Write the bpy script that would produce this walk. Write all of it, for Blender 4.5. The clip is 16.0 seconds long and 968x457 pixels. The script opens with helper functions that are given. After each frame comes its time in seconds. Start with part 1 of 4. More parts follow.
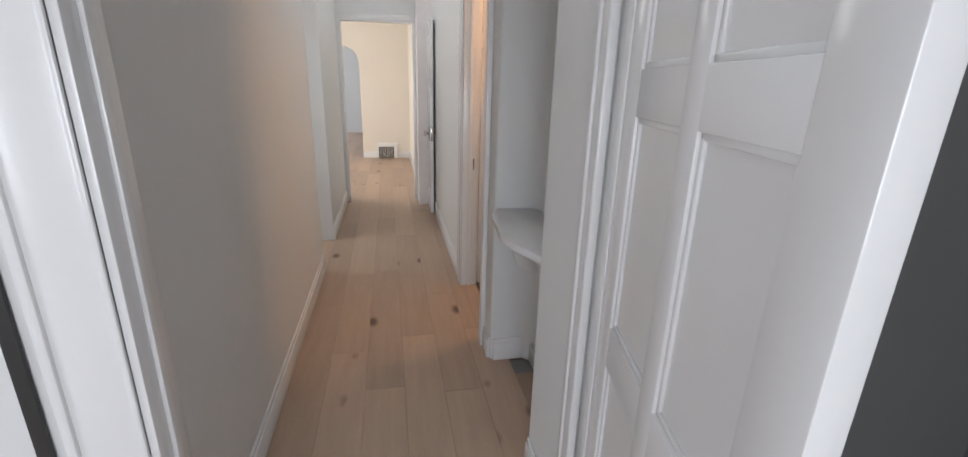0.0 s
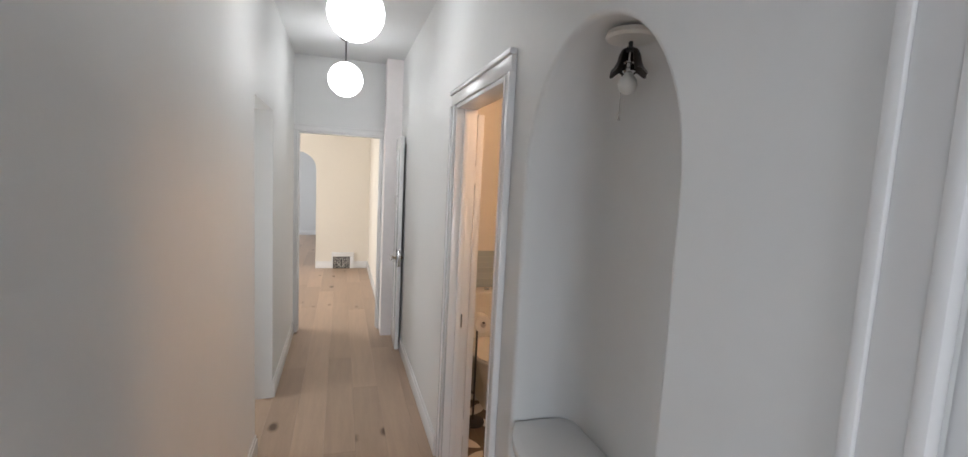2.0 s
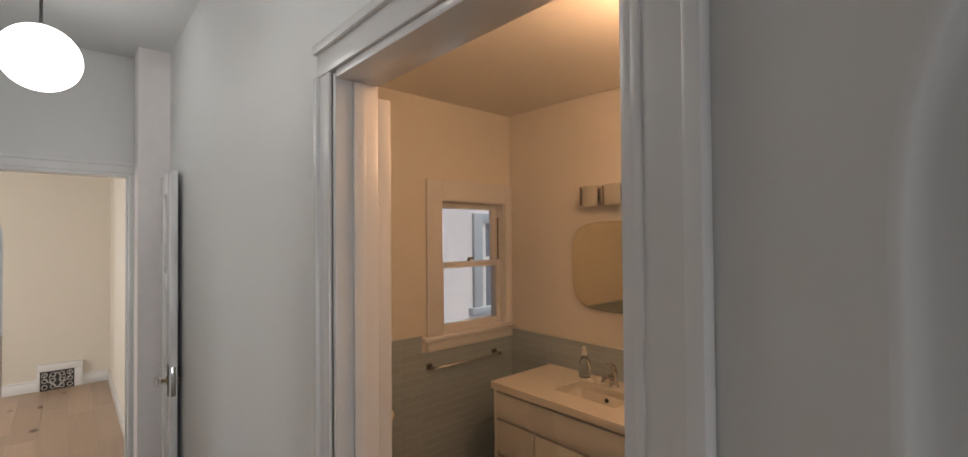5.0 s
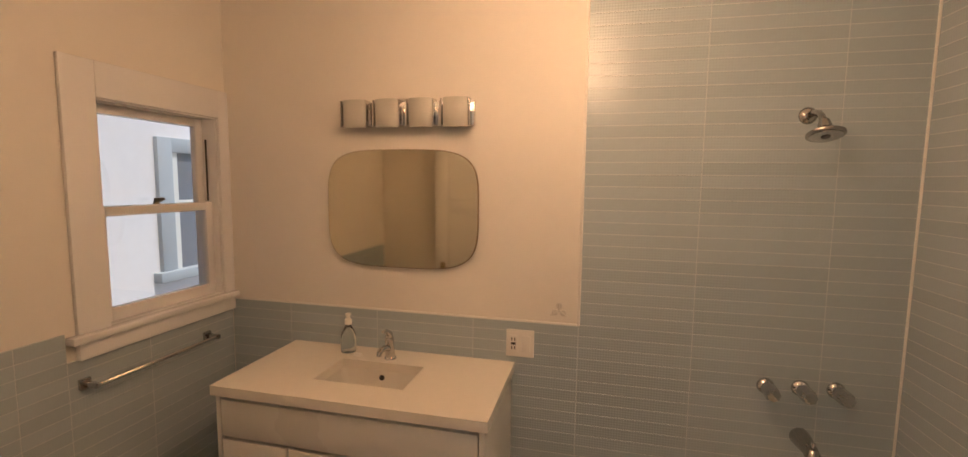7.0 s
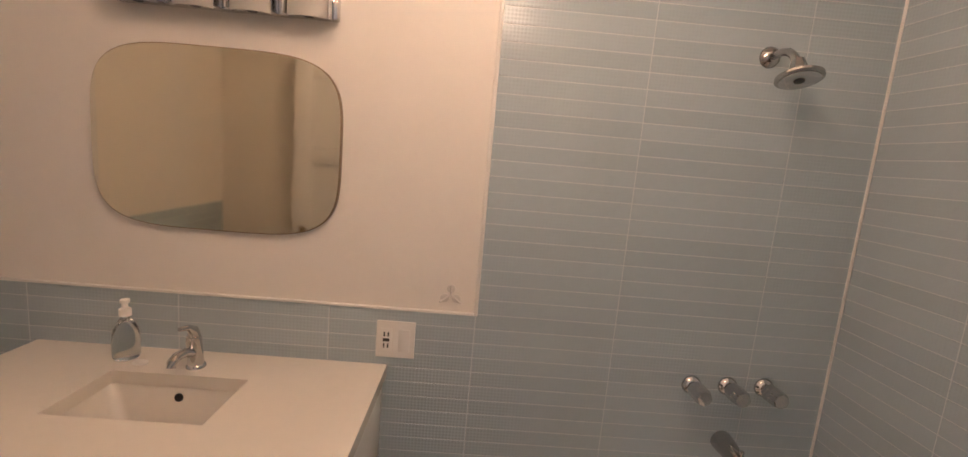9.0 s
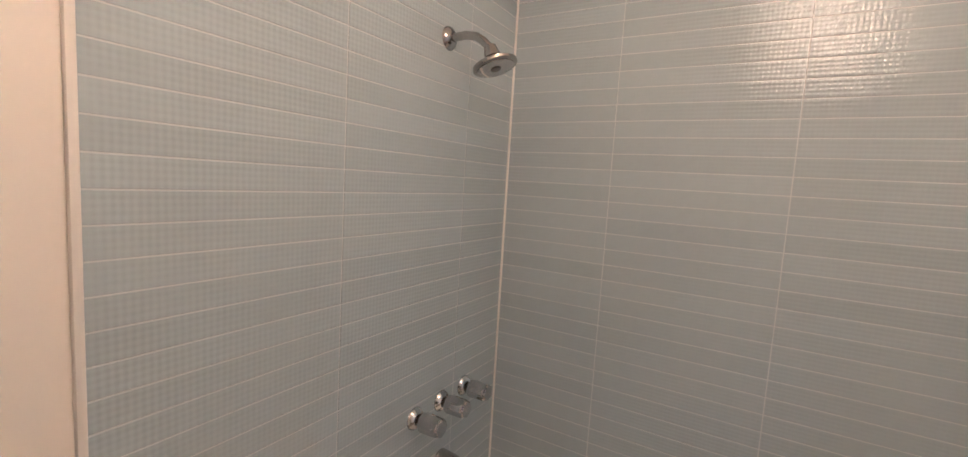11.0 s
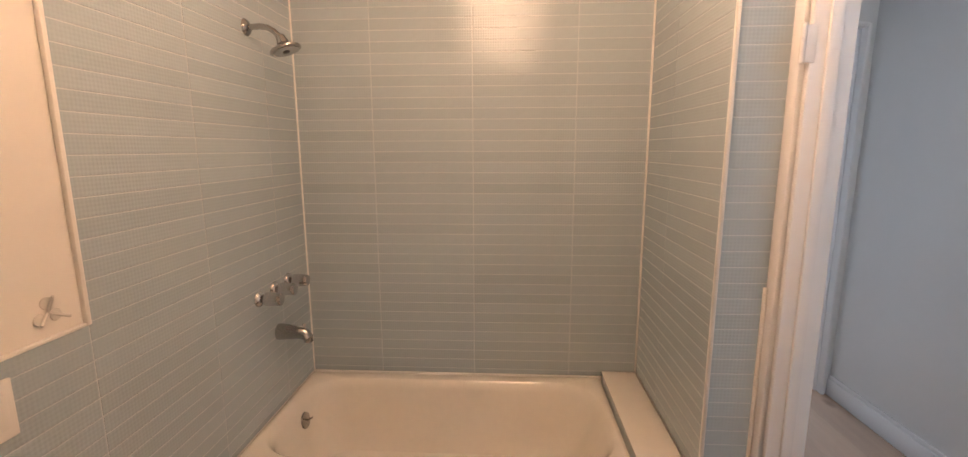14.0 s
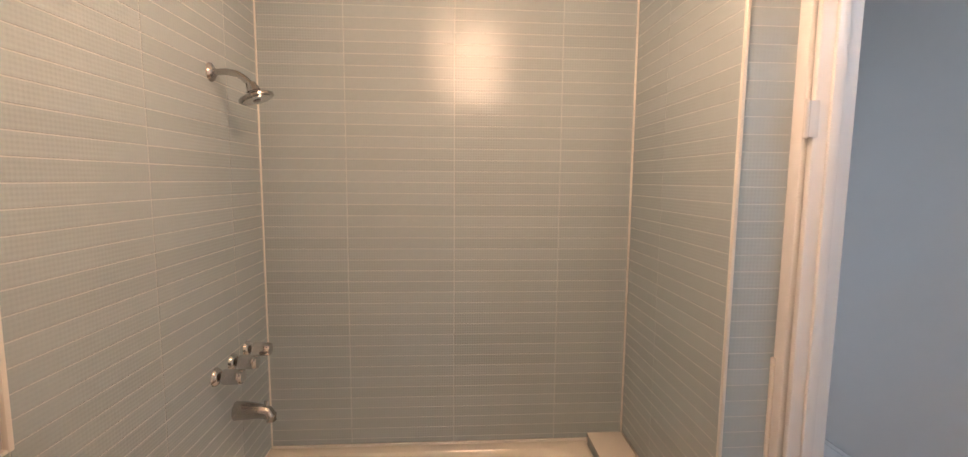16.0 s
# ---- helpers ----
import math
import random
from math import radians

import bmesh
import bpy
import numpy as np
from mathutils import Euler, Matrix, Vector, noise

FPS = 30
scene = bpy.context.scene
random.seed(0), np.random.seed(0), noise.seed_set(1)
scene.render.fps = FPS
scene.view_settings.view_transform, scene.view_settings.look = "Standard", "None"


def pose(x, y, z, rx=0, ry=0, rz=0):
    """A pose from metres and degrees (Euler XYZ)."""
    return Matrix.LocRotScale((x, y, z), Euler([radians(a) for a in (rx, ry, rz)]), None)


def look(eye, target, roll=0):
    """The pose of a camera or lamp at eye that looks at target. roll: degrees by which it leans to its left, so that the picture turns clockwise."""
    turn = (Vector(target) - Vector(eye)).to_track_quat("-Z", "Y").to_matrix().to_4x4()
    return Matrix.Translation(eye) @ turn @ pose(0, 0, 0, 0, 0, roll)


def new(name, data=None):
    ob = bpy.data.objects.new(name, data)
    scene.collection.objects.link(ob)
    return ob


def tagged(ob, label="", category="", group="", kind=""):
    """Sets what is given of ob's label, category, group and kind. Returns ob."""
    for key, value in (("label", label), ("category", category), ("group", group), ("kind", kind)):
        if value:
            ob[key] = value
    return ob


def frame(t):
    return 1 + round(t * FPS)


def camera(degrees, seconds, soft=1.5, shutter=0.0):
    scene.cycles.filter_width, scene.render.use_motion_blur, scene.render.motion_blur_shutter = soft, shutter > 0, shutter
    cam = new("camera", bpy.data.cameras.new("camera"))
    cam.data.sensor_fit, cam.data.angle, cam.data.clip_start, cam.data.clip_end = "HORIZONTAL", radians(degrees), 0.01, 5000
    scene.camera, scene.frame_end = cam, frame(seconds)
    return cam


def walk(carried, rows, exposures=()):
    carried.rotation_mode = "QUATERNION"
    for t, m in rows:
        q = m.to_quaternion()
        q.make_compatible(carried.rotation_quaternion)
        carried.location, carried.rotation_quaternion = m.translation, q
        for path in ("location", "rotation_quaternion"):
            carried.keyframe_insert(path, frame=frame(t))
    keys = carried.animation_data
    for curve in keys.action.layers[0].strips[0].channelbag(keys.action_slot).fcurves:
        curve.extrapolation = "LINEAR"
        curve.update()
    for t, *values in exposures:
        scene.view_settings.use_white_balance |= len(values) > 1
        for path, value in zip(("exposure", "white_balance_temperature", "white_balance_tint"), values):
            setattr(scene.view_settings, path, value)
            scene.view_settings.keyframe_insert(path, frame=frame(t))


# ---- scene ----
cam = camera(92.7, 16.0)
PATH = [
    (0, (0.16, 0.202, 1.447), (0.55, 2.069, 0.845), 1.6),
    (0.5, (0.139, 0.265, 1.463), (0.377, 2.153, 0.847), 1.3),
    (1, (0.101, 0.461, 1.469), (0.371, 2.352, 0.877), 1.5),
    (1.5, (0.075, 0.702, 1.539), (0.533, 2.598, 1.098), 3.0),
    (2, (0.083, 0.933, 1.681), (0.676, 2.832, 1.474), 2.9),
    (2.5, (0.034, 1.057, 1.826), (0.608, 2.972, 1.892), 0.9),
    (3, (0.005, 1.22, 1.843), (0.687, 3.093, 1.998), -0.1),
    (3.5, (0.024, 1.434, 1.824), (0.879, 3.233, 1.996), 0.2),
    (3.7, (0.039, 1.537, 1.812), (0.905, 3.332, 1.983), 0.4),
    (5.8, (0.316, 2.649, 1.632), (1.951, 3.798, 1.555), -0.3),
    (6, (0.351, 2.696, 1.637), (2.035, 3.771, 1.541), -0.1),
    (6.5, (0.468, 2.796, 1.633), (2.311, 3.557, 1.478), 0.4),
    (7, (0.592, 2.865, 1.619), (2.529, 3.321, 1.421), 0.7),
    (7.5, (0.726, 2.866, 1.582), (2.657, 3.318, 1.324), 0.3),
    (8, (0.811, 2.863, 1.562), (2.736, 3.289, 1.227), 0.6),
    (8.2, (0.855, 2.871, 1.558), (2.798, 3.207, 1.225), 1.1),
    (10.3, (1.6, 3.062, 1.467), (3.241, 1.943, 1.233), 4.6),
    (10.5, (1.659, 3.07, 1.485), (3.113, 1.714, 1.266), 2.7),
    (11, (1.726, 3.134, 1.509), (2.744, 1.425, 1.305), 3.4),
    (11.5, (1.611, 3.277, 1.486), (2.278, 1.396, 1.361), 3.8),
    (12, (1.523, 3.409, 1.497), (1.856, 1.44, 1.38), 2.9),
    (12.5, (1.523, 3.545, 1.501), (1.545, 1.551, 1.354), 3.1),
    (13, (1.558, 3.685, 1.463), (1.476, 1.709, 1.163), 2.2),
    (13.5, (1.541, 3.772, 1.447), (1.595, 1.798, 1.132), 1.0),
    (14, (1.505, 3.844, 1.433), (1.616, 1.876, 1.094), -0.2),
    (14.5, (1.576, 3.936, 1.436), (1.469, 1.983, 1.021), 0.4),
    (15, (1.645, 3.99, 1.437), (1.53, 2.047, 0.975), 0.1),
    (15.5, (1.684, 3.903, 1.505), (1.561, 1.934, 1.176), 0.2),
    (16, (1.671, 3.727, 1.529), (1.54, 1.742, 1.319), 0.5),
]
EXPOSURES = [(0, 0.85, 6300, 12), (0.6, 0.9, 6300, 12), (1.5, 1.15, 6250, 10), (2.1, 0.9, 6200, 10), (2.6, 0.85, 6200, 11), (3.2, 0.5, 6200, 12), (3.7, 0.42, 6250, 12), (5.8, 0.2, 6600, 10), (6.5, 0.4, 6600, 10),
             (7, 0.7, 6250, 9), (7.5, 0.75, 5500, 8), (8.2, 0.85, 5100, 8), (10.3, 0.9, 4900, 9), (11, 1.15, 4750, 6), (11.6, 1.25, 5100, 10), (12.3, 1.3, 5700, 12), (14, 1.3, 5700, 11), (16, 1.3, 5500, 9)]
walk(cam, [(t, look(e, p, r)) for t, e, p, r in PATH], EXPOSURES)


# ---- light ----
world = bpy.data.worlds.new("World")
scene.world = world
world.use_nodes = True
wn = world.node_tree.nodes
sky = wn.new("ShaderNodeTexSky")
sky.sky_type, sky.sun_disc = "NISHITA", False
sky.sun_elevation, sky.sun_rotation = radians(66), radians(180)
world.node_tree.links.new(sky.outputs[0], wn["Background"].inputs[0])
wn["Background"].inputs[1].default_value = 0.09
sun = bpy.data.lights.new("sun", "SUN")
sun.energy, sun.angle, sun.color = 2.2, radians(0.5), (1.0, 0.95, 0.88)
new("sun", sun).matrix_world = look((0, 0, 20), (0, 20 / math.tan(radians(66)), 0))


def window_light(name, eye, target, w, h, watts, colour=(0.93, 0.96, 1.0)):
    """Sky light in the opening of a window, known or added."""
    l = bpy.data.lights.new(name, "AREA")
    l.shape, l.size, l.size_y, l.energy, l.color = "RECTANGLE", w, h, watts, colour
    new(name, l).matrix_world = look(eye, target)


window_light("window_light_front", (-0.3, -2.94, 1.5), (-0.3, 0, 1.2), 1.8, 1.4, 40)
window_light("window_light_side", (-2.94, -0.9, 1.5), (0, -0.9, 1.2), 1.4, 1.3, 18)
window_light("window_light_living", (-2.95, 7.6, 1.5), (0, 7.6, 1.2), 1.6, 1.3, 40, (1.0, 0.93, 0.84))
window_light("window_light_back", (-2.95, 11.8, 1.5), (0, 11.8, 1.2), 1.6, 1.3, 28)
# fill added to brighten the side room, in an unseen, assumed window
window_light("added_side_room_light", (-1.72, 4.2, 1.5), (0, 4.2, 1.2), 0.8, 1.0, 7, (1.0, 0.96, 0.9))
HALL_GLOW, BATH_GLOW = 4.1, 16.4


# ---- materials ----
def shader(name, base, rough=0.5, metal=0.0, vary=0.05, scale=3.0, bump=0.0, bump_scale=60.0, spread=0.0, coat=0.0, axis=(1, 1, 1)):
    """A surface with two sizes of variation, fine relief, and a tone of its own for each piece."""
    m = bpy.data.materials.new(name)
    m.use_nodes = True
    n, ln = m.node_tree.nodes, m.node_tree.links
    b = n["Principled BSDF"]
    b.inputs["Roughness"].default_value, b.inputs["Metallic"].default_value = rough, metal
    b.inputs["Coat Weight"].default_value = coat
    co = n.new("ShaderNodeTexCoord")
    mp = n.new("ShaderNodeMapping")
    mp.inputs["Scale"].default_value = axis
    ln.new(co.outputs["Object"], mp.inputs[0])
    big, small = n.new("ShaderNodeTexNoise"), n.new("ShaderNodeTexNoise")
    big.inputs["Scale"].default_value, small.inputs["Scale"].default_value = scale, scale * 14
    big.inputs["Detail"].default_value = 4
    ln.new(mp.outputs[0], big.inputs[0]), ln.new(mp.outputs[0], small.inputs[0])
    mix = n.new("ShaderNodeMath")
    mix.operation = "MULTIPLY_ADD"
    mix.inputs[1].default_value = 0.4
    ln.new(small.outputs[0], mix.inputs[0]), ln.new(big.outputs[0], mix.inputs[2])
    info = n.new("ShaderNodeObjectInfo")
    tone = n.new("ShaderNodeMapRange")
    tone.inputs["From Min"].default_value, tone.inputs["From Max"].default_value = 0.35, 1.05
    tone.inputs["To Min"].default_value, tone.inputs["To Max"].default_value = 1 - vary, 1 + vary
    ln.new(mix.outputs[0], tone.inputs[0])
    piece = n.new("ShaderNodeMapRange")
    piece.inputs["To Min"].default_value, piece.inputs["To Max"].default_value = 1 - spread, 1 + spread
    ln.new(info.outputs["Random"], piece.inputs[0])
    times = n.new("ShaderNodeMath")
    times.operation = "MULTIPLY"
    ln.new(tone.outputs[0], times.inputs[0]), ln.new(piece.outputs[0], times.inputs[1])
    sc = n.new("ShaderNodeVectorMath")
    sc.operation = "SCALE"
    sc.inputs[0].default_value = base
    ln.new(times.outputs[0], sc.inputs["Scale"])
    ln.new(sc.outputs[0], b.inputs["Base Color"])
    r = n.new("ShaderNodeMapRange")
    r.inputs["To Min"].default_value, r.inputs["To Max"].default_value = max(rough - 0.06, 0.02), min(rough + 0.06, 1)
    ln.new(big.outputs[0], r.inputs[0]), ln.new(r.outputs[0], b.inputs["Roughness"])
    if bump:
        t, bp = n.new("ShaderNodeTexNoise"), n.new("ShaderNodeBump")
        t.inputs["Scale"].default_value, t.inputs["Detail"].default_value = bump_scale, 3
        bp.inputs["Strength"].default_value, bp.inputs["Distance"].default_value = bump, 0.004
        ln.new(mp.outputs[0], t.inputs[0]), ln.new(t.outputs[0], bp.inputs["Height"]), ln.new(bp.outputs[0], b.inputs["Normal"])
    return m


def oak_material():
    """Pale matt oak with long grain, cathedral streaks and dark knots; the grain runs along y."""
    m = shader("oak", (0.45, 0.325, 0.235), 0.42, 0, 0.13, 2.2, 0.12, 90, 0.13, axis=(9, 1, 1))
    n, ln = m.node_tree.nodes, m.node_tree.links
    b = n["Principled BSDF"]
    tint = b.inputs["Base Color"].links[0].from_socket
    co, info = n.new("ShaderNodeTexCoord"), n.new("ShaderNodeObjectInfo")
    off = n.new("ShaderNodeVectorMath")
    off.operation = "MULTIPLY_ADD"
    off.inputs[1].default_value = (7, 0, 13)
    ln.new(info.outputs["Random"], off.inputs[0]), ln.new(co.outputs["Object"], off.inputs[2])
    mp = n.new("ShaderNodeMapping")
    mp.inputs["Scale"].default_value = (5.0, 1, 2.6)
    ln.new(off.outputs[0], mp.inputs[0])
    vo = n.new("ShaderNodeTexVoronoi")
    vo.inputs["Scale"].default_value = 1.0
    ln.new(mp.outputs[0], vo.inputs["Vector"])
    wob = n.new("ShaderNodeTexNoise")
    wob.inputs["Scale"].default_value = 22
    ln.new(off.outputs[0], wob.inputs[0])
    add = n.new("ShaderNodeMath")
    add.operation = "MULTIPLY_ADD"
    add.inputs[1].default_value = 0.09
    ln.new(wob.outputs[0], add.inputs[0]), ln.new(vo.outputs["Distance"], add.inputs[2])
    ring = n.new("ShaderNodeValToRGB")
    ring.color_ramp.elements[0].position, ring.color_ramp.elements[0].color = 0.115, (0.25, 0.2, 0.17, 1)
    ring.color_ramp.elements[1].position, ring.color_ramp.elements[1].color = 0.24, (1, 1, 1, 1)
    ln.new(add.outputs[0], ring.inputs[0])
    gate = n.new("ShaderNodeSeparateColor")
    ln.new(vo.outputs["Color"], gate.inputs[0])
    gt = n.new("ShaderNodeMath")
    gt.operation = "GREATER_THAN"
    gt.inputs[1].default_value = 0.62
    ln.new(gate.outputs[0], gt.inputs[0])
    mix = n.new("ShaderNodeMix")
    mix.data_type, mix.blend_type = "RGBA", "MULTIPLY"
    ln.new(gt.outputs[0], mix.inputs["Factor"]), ln.new(tint, mix.inputs["A"]), ln.new(ring.outputs[0], mix.inputs["B"])
    ln.new(mix.outputs["Result"], b.inputs["Base Color"])
    return m


def glass_tile_material():
    """Grey-green glazed tile with fine vertical and level ridges that break up the gloss."""
    m = shader("glazed_tile", (0.42, 0.49, 0.525), 0.13, 0, 0.05, 4, 0, 60, 0.035)
    n, ln = m.node_tree.nodes, m.node_tree.links
    co = n.new("ShaderNodeTexCoord")
    wave, wave2 = n.new("ShaderNodeTexWave"), n.new("ShaderNodeTexWave")
    wave.bands_direction, wave2.bands_direction = "Z", "X"
    wave.inputs["Scale"].default_value, wave2.inputs["Scale"].default_value = 30, 30
    wave.inputs["Distortion"].default_value, wave2.inputs["Distortion"].default_value = 0.6, 1.0
    no = n.new("ShaderNodeTexNoise")
    no.inputs["Scale"].default_value = 6
    ln.new(co.outputs["Object"], wave.inputs[0]), ln.new(co.outputs["Object"], wave2.inputs[0]), ln.new(co.outputs["Object"], no.inputs[0])
    a = n.new("ShaderNodeMath")
    a.operation = "MULTIPLY_ADD"
    a.inputs[1].default_value = 0.9
    ln.new(wave2.outputs["Fac"], a.inputs[0]), ln.new(wave.outputs["Fac"], a.inputs[2])
    c = n.new("ShaderNodeMath")
    c.operation = "MULTIPLY_ADD"
    c.inputs[1].default_value = 2.0
    ln.new(no.outputs[0], c.inputs[0]), ln.new(a.outputs[0], c.inputs[2])
    bp = n.new("ShaderNodeBump")
    bp.inputs["Strength"].default_value, bp.inputs["Distance"].default_value = 0.15, 0.002
    ln.new(c.outputs[0], bp.inputs["Height"])
    ln.new(bp.outputs[0], n["Principled BSDF"].inputs["Normal"])
    return m


def petal_material():
    """Cement tile: pale petals from corner to corner on brown-grey."""
    m = shader("petal_tile", (0.12, 0.095, 0.075), 0.55, 0, 0.1, 5)
    n, ln = m.node_tree.nodes, m.node_tree.links
    b = n["Principled BSDF"]
    tint = b.inputs["Base Color"].links[0].from_socket
    co = n.new("ShaderNodeTexCoord")
    last = None
    for corner in ((-0.1, -0.014, 0.1), (0.1, -0.014, -0.1)):
        d, lt = n.new("ShaderNodeVectorMath"), n.new("ShaderNodeMath")
        d.operation, lt.operation = "DISTANCE", "LESS_THAN"
        d.inputs[1].default_value, lt.inputs[1].default_value = corner, 0.186
        ln.new(co.outputs["Object"], d.inputs[0]), ln.new(d.outputs["Value"], lt.inputs[0])
        if last:
            both = n.new("ShaderNodeMath")
            both.operation = "MULTIPLY"
            ln.new(last.outputs[0], both.inputs[0]), ln.new(lt.outputs[0], both.inputs[1])
            last = both
        else:
            last = lt
    mix = n.new("ShaderNodeMix")
    mix.data_type = "RGBA"
    mix.inputs["B"].default_value = (0.68, 0.65, 0.6, 1)
    ln.new(last.outputs[0], mix.inputs["Factor"]), ln.new(tint, mix.inputs["A"]), ln.new(mix.outputs["Result"], b.inputs["Base Color"])
    return m


def clear(name, tint=(1, 1, 1), rough=0.0, ior=1.45):
    m = bpy.data.materials.new(name)
    m.use_nodes = True
    b = m.node_tree.nodes["Principled BSDF"]
    b.inputs["Base Color"].default_value = (*tint, 1)
    b.inputs["Transmission Weight"].default_value, b.inputs["Roughness"].default_value, b.inputs["IOR"].default_value = 1, rough, ior
    return m


def glowing(name, colour, strength):
    m = bpy.data.materials.new(name)
    m.use_nodes = True
    b = m.node_tree.nodes["Principled BSDF"]
    b.inputs["Base Color"].default_value = (0.9, 0.9, 0.88, 1)
    b.inputs["Emission Color"].default_value, b.inputs["Emission Strength"].default_value = (*colour, 1), strength
    return m


PAINT = shader("wall_paint", (0.74, 0.745, 0.74), 0.55, 0, 0.025, 1.2, 0.10, 55)
CREAM = shader("cream_paint", (0.76, 0.71, 0.63), 0.6, 0, 0.025, 1.2, 0.10, 55)
BATHP = shader("bath_paint", (0.78, 0.745, 0.68), 0.55, 0, 0.025, 1.4, 0.09, 45)
CEIL = shader("ceiling_paint", (0.72, 0.73, 0.735), 0.8, 0, 0.03, 0.9, 0.12, 50)
GLOSS = shader("gloss_trim_paint", (0.80, 0.80, 0.80), 0.22, 0, 0.02, 3, 0.02, 14)
# grey for the front room, its shade put into the base colour
SHADED = shader("shaded_room_grey", (0.13, 0.13, 0.125), 0.7, 0, 0.04, 1.2, 0.1, 50)
OAK = oak_material()
TILE = glass_tile_material()
GROUT = shader("grout", (0.56, 0.60, 0.60), 0.75, 0, 0.08, 8, 0.2, 120)
PETAL = petal_material()
CHROME = shader("chrome", (0.62, 0.61, 0.60), 0.06, 1.0, 0.06, 12)
NICKEL = shader("brushed_nickel", (0.46, 0.445, 0.43), 0.15, 1.0, 0.08, 14)
BRASS = shader("aged_brass", (0.30, 0.23, 0.14), 0.4, 1.0, 0.2, 18)
BLACK = shader("black_iron_and_gaps", (0.03, 0.03, 0.03), 0.5, 0, 0.2, 20)
CANOPY = shader("dark_grey_canopy", (0.055, 0.055, 0.055), 0.38, 0, 0.08, 10)
BROWN = shader("brown_shade_glass", (0.016, 0.010, 0.008), 0.3, 0, 0.3, 20)
PORCELAIN = shader("porcelain", (0.80, 0.77, 0.70), 0.1, 0, 0.03, 3, coat=0.5)
ENAMEL = shader("tub_enamel", (0.79, 0.75, 0.66), 0.14, 0, 0.05, 2.2, coat=0.4)
QUARTZ = shader("quartz_top", (0.80, 0.76, 0.68), 0.22, 0, 0.015, 30)
LACQUER = shader("white_lacquer", (0.78, 0.76, 0.71), 0.28, 0, 0.02, 3)
FROST = shader("frosted_glass_shade", (0.50, 0.49, 0.44), 0.35, 0, 0.05, 8)
PLASTIC = shader("white_plastic", (0.80, 0.78, 0.73), 0.3, 0, 0.02, 9)
PAPER = shader("tissue_paper", (0.80, 0.78, 0.75), 0.9, 0, 0.04, 30, 0.2, 200)
STUCCO = shader("white_stucco", (0.84, 0.80, 0.79), 0.85, 0, 0.06, 1.5, 0.25, 70)
BLUE = shader("pale_blue_wood", (0.45, 0.48, 0.50), 0.5, 0, 0.08, 6)
CONCRETE = shader("concrete", (0.30, 0.29, 0.28), 0.9, 0, 0.15, 1.2, 0.4, 60)
DARKGLASS = shader("far_window_glass", (0.20, 0.21, 0.24), 0.08, 0, 0.2, 2)
MIRROR = shader("mirror_silver", (0.74, 0.70, 0.56), 0.015, 1.0, 0.0, 1)
PANE = clear("window_pane")
HOOKCLEAR = shader("cloudy_plastic", (0.68, 0.65, 0.60), 0.2, 0, 0.05, 12)
PLEX = clear("clear_plastic", (0.93, 0.96, 0.96), 0.06, 1.4)
CRYSTAL = clear("cut_glass", (0.95, 0.93, 0.9), 0.02, 1.5)
HALLGLOBE = glowing("lit_opal_globe", (1.0, 0.985, 0.96), HALL_GLOW)
BATHGLOBE = glowing("lit_warm_globe", (1.0, 0.57, 0.31), BATH_GLOW)
BULB = shader("frosted_bulb", (0.75, 0.74, 0.70), 0.4, 0, 0.02, 5)


# ---- building helpers ----
def B(bm, a, b, bevel=0.0, m=None):
    """One box from corner a to corner b, with eased edges."""
    r = bmesh.ops.create_cube(bm, size=1)
    vs = r["verts"]
    for v in vs:
        v.co = [min(a[i], b[i]) if v.co[i] < 0 else max(a[i], b[i]) for i in range(3)]
    if bevel:
        es = list({e for v in vs for e in v.link_edges})
        out = bmesh.ops.bevel(bm, geom=es, offset=bevel, segments=2, affect="EDGES", profile=0.5)
        vs = list({v for f in out["faces"] for v in f.verts} | {v for v in vs if v.is_valid})
    if m:
        for v in vs:
            v.co = m @ v.co
    return bm


def bx(a, b, bevel=0.0):
    return B(bmesh.new(), a, b, bevel)


def boxes(*pairs, bevel=0.0):
    bm = bmesh.new()
    for a, b in pairs:
        B(bm, a, b, bevel)
    return bm


def lathe(profile, n=32, m=None):
    """A turned shape round z from (radius, height) pairs."""
    bm = bmesh.new()
    rings = []
    for r, z in profile:
        if r < 1e-6:
            rings.append([bm.verts.new((0, 0, z))])
        else:
            rings.append([bm.verts.new((r * math.cos(2 * math.pi * k / n), r * math.sin(2 * math.pi * k / n), z)) for k in range(n)])
    for p, q in zip(rings, rings[1:]):
        for k in range(n):
            j = (k + 1) % n
            f = [p[k], p[j], q[j], q[k]] if len(p) > 1 and len(q) > 1 else ([p[0], q[j], q[k]] if len(p) == 1 else [p[k], p[j], q[0]])
            bm.faces.new(f)
    bmesh.ops.recalc_face_normals(bm, faces=bm.faces)
    if m:
        bm.transform(m)
    return bm


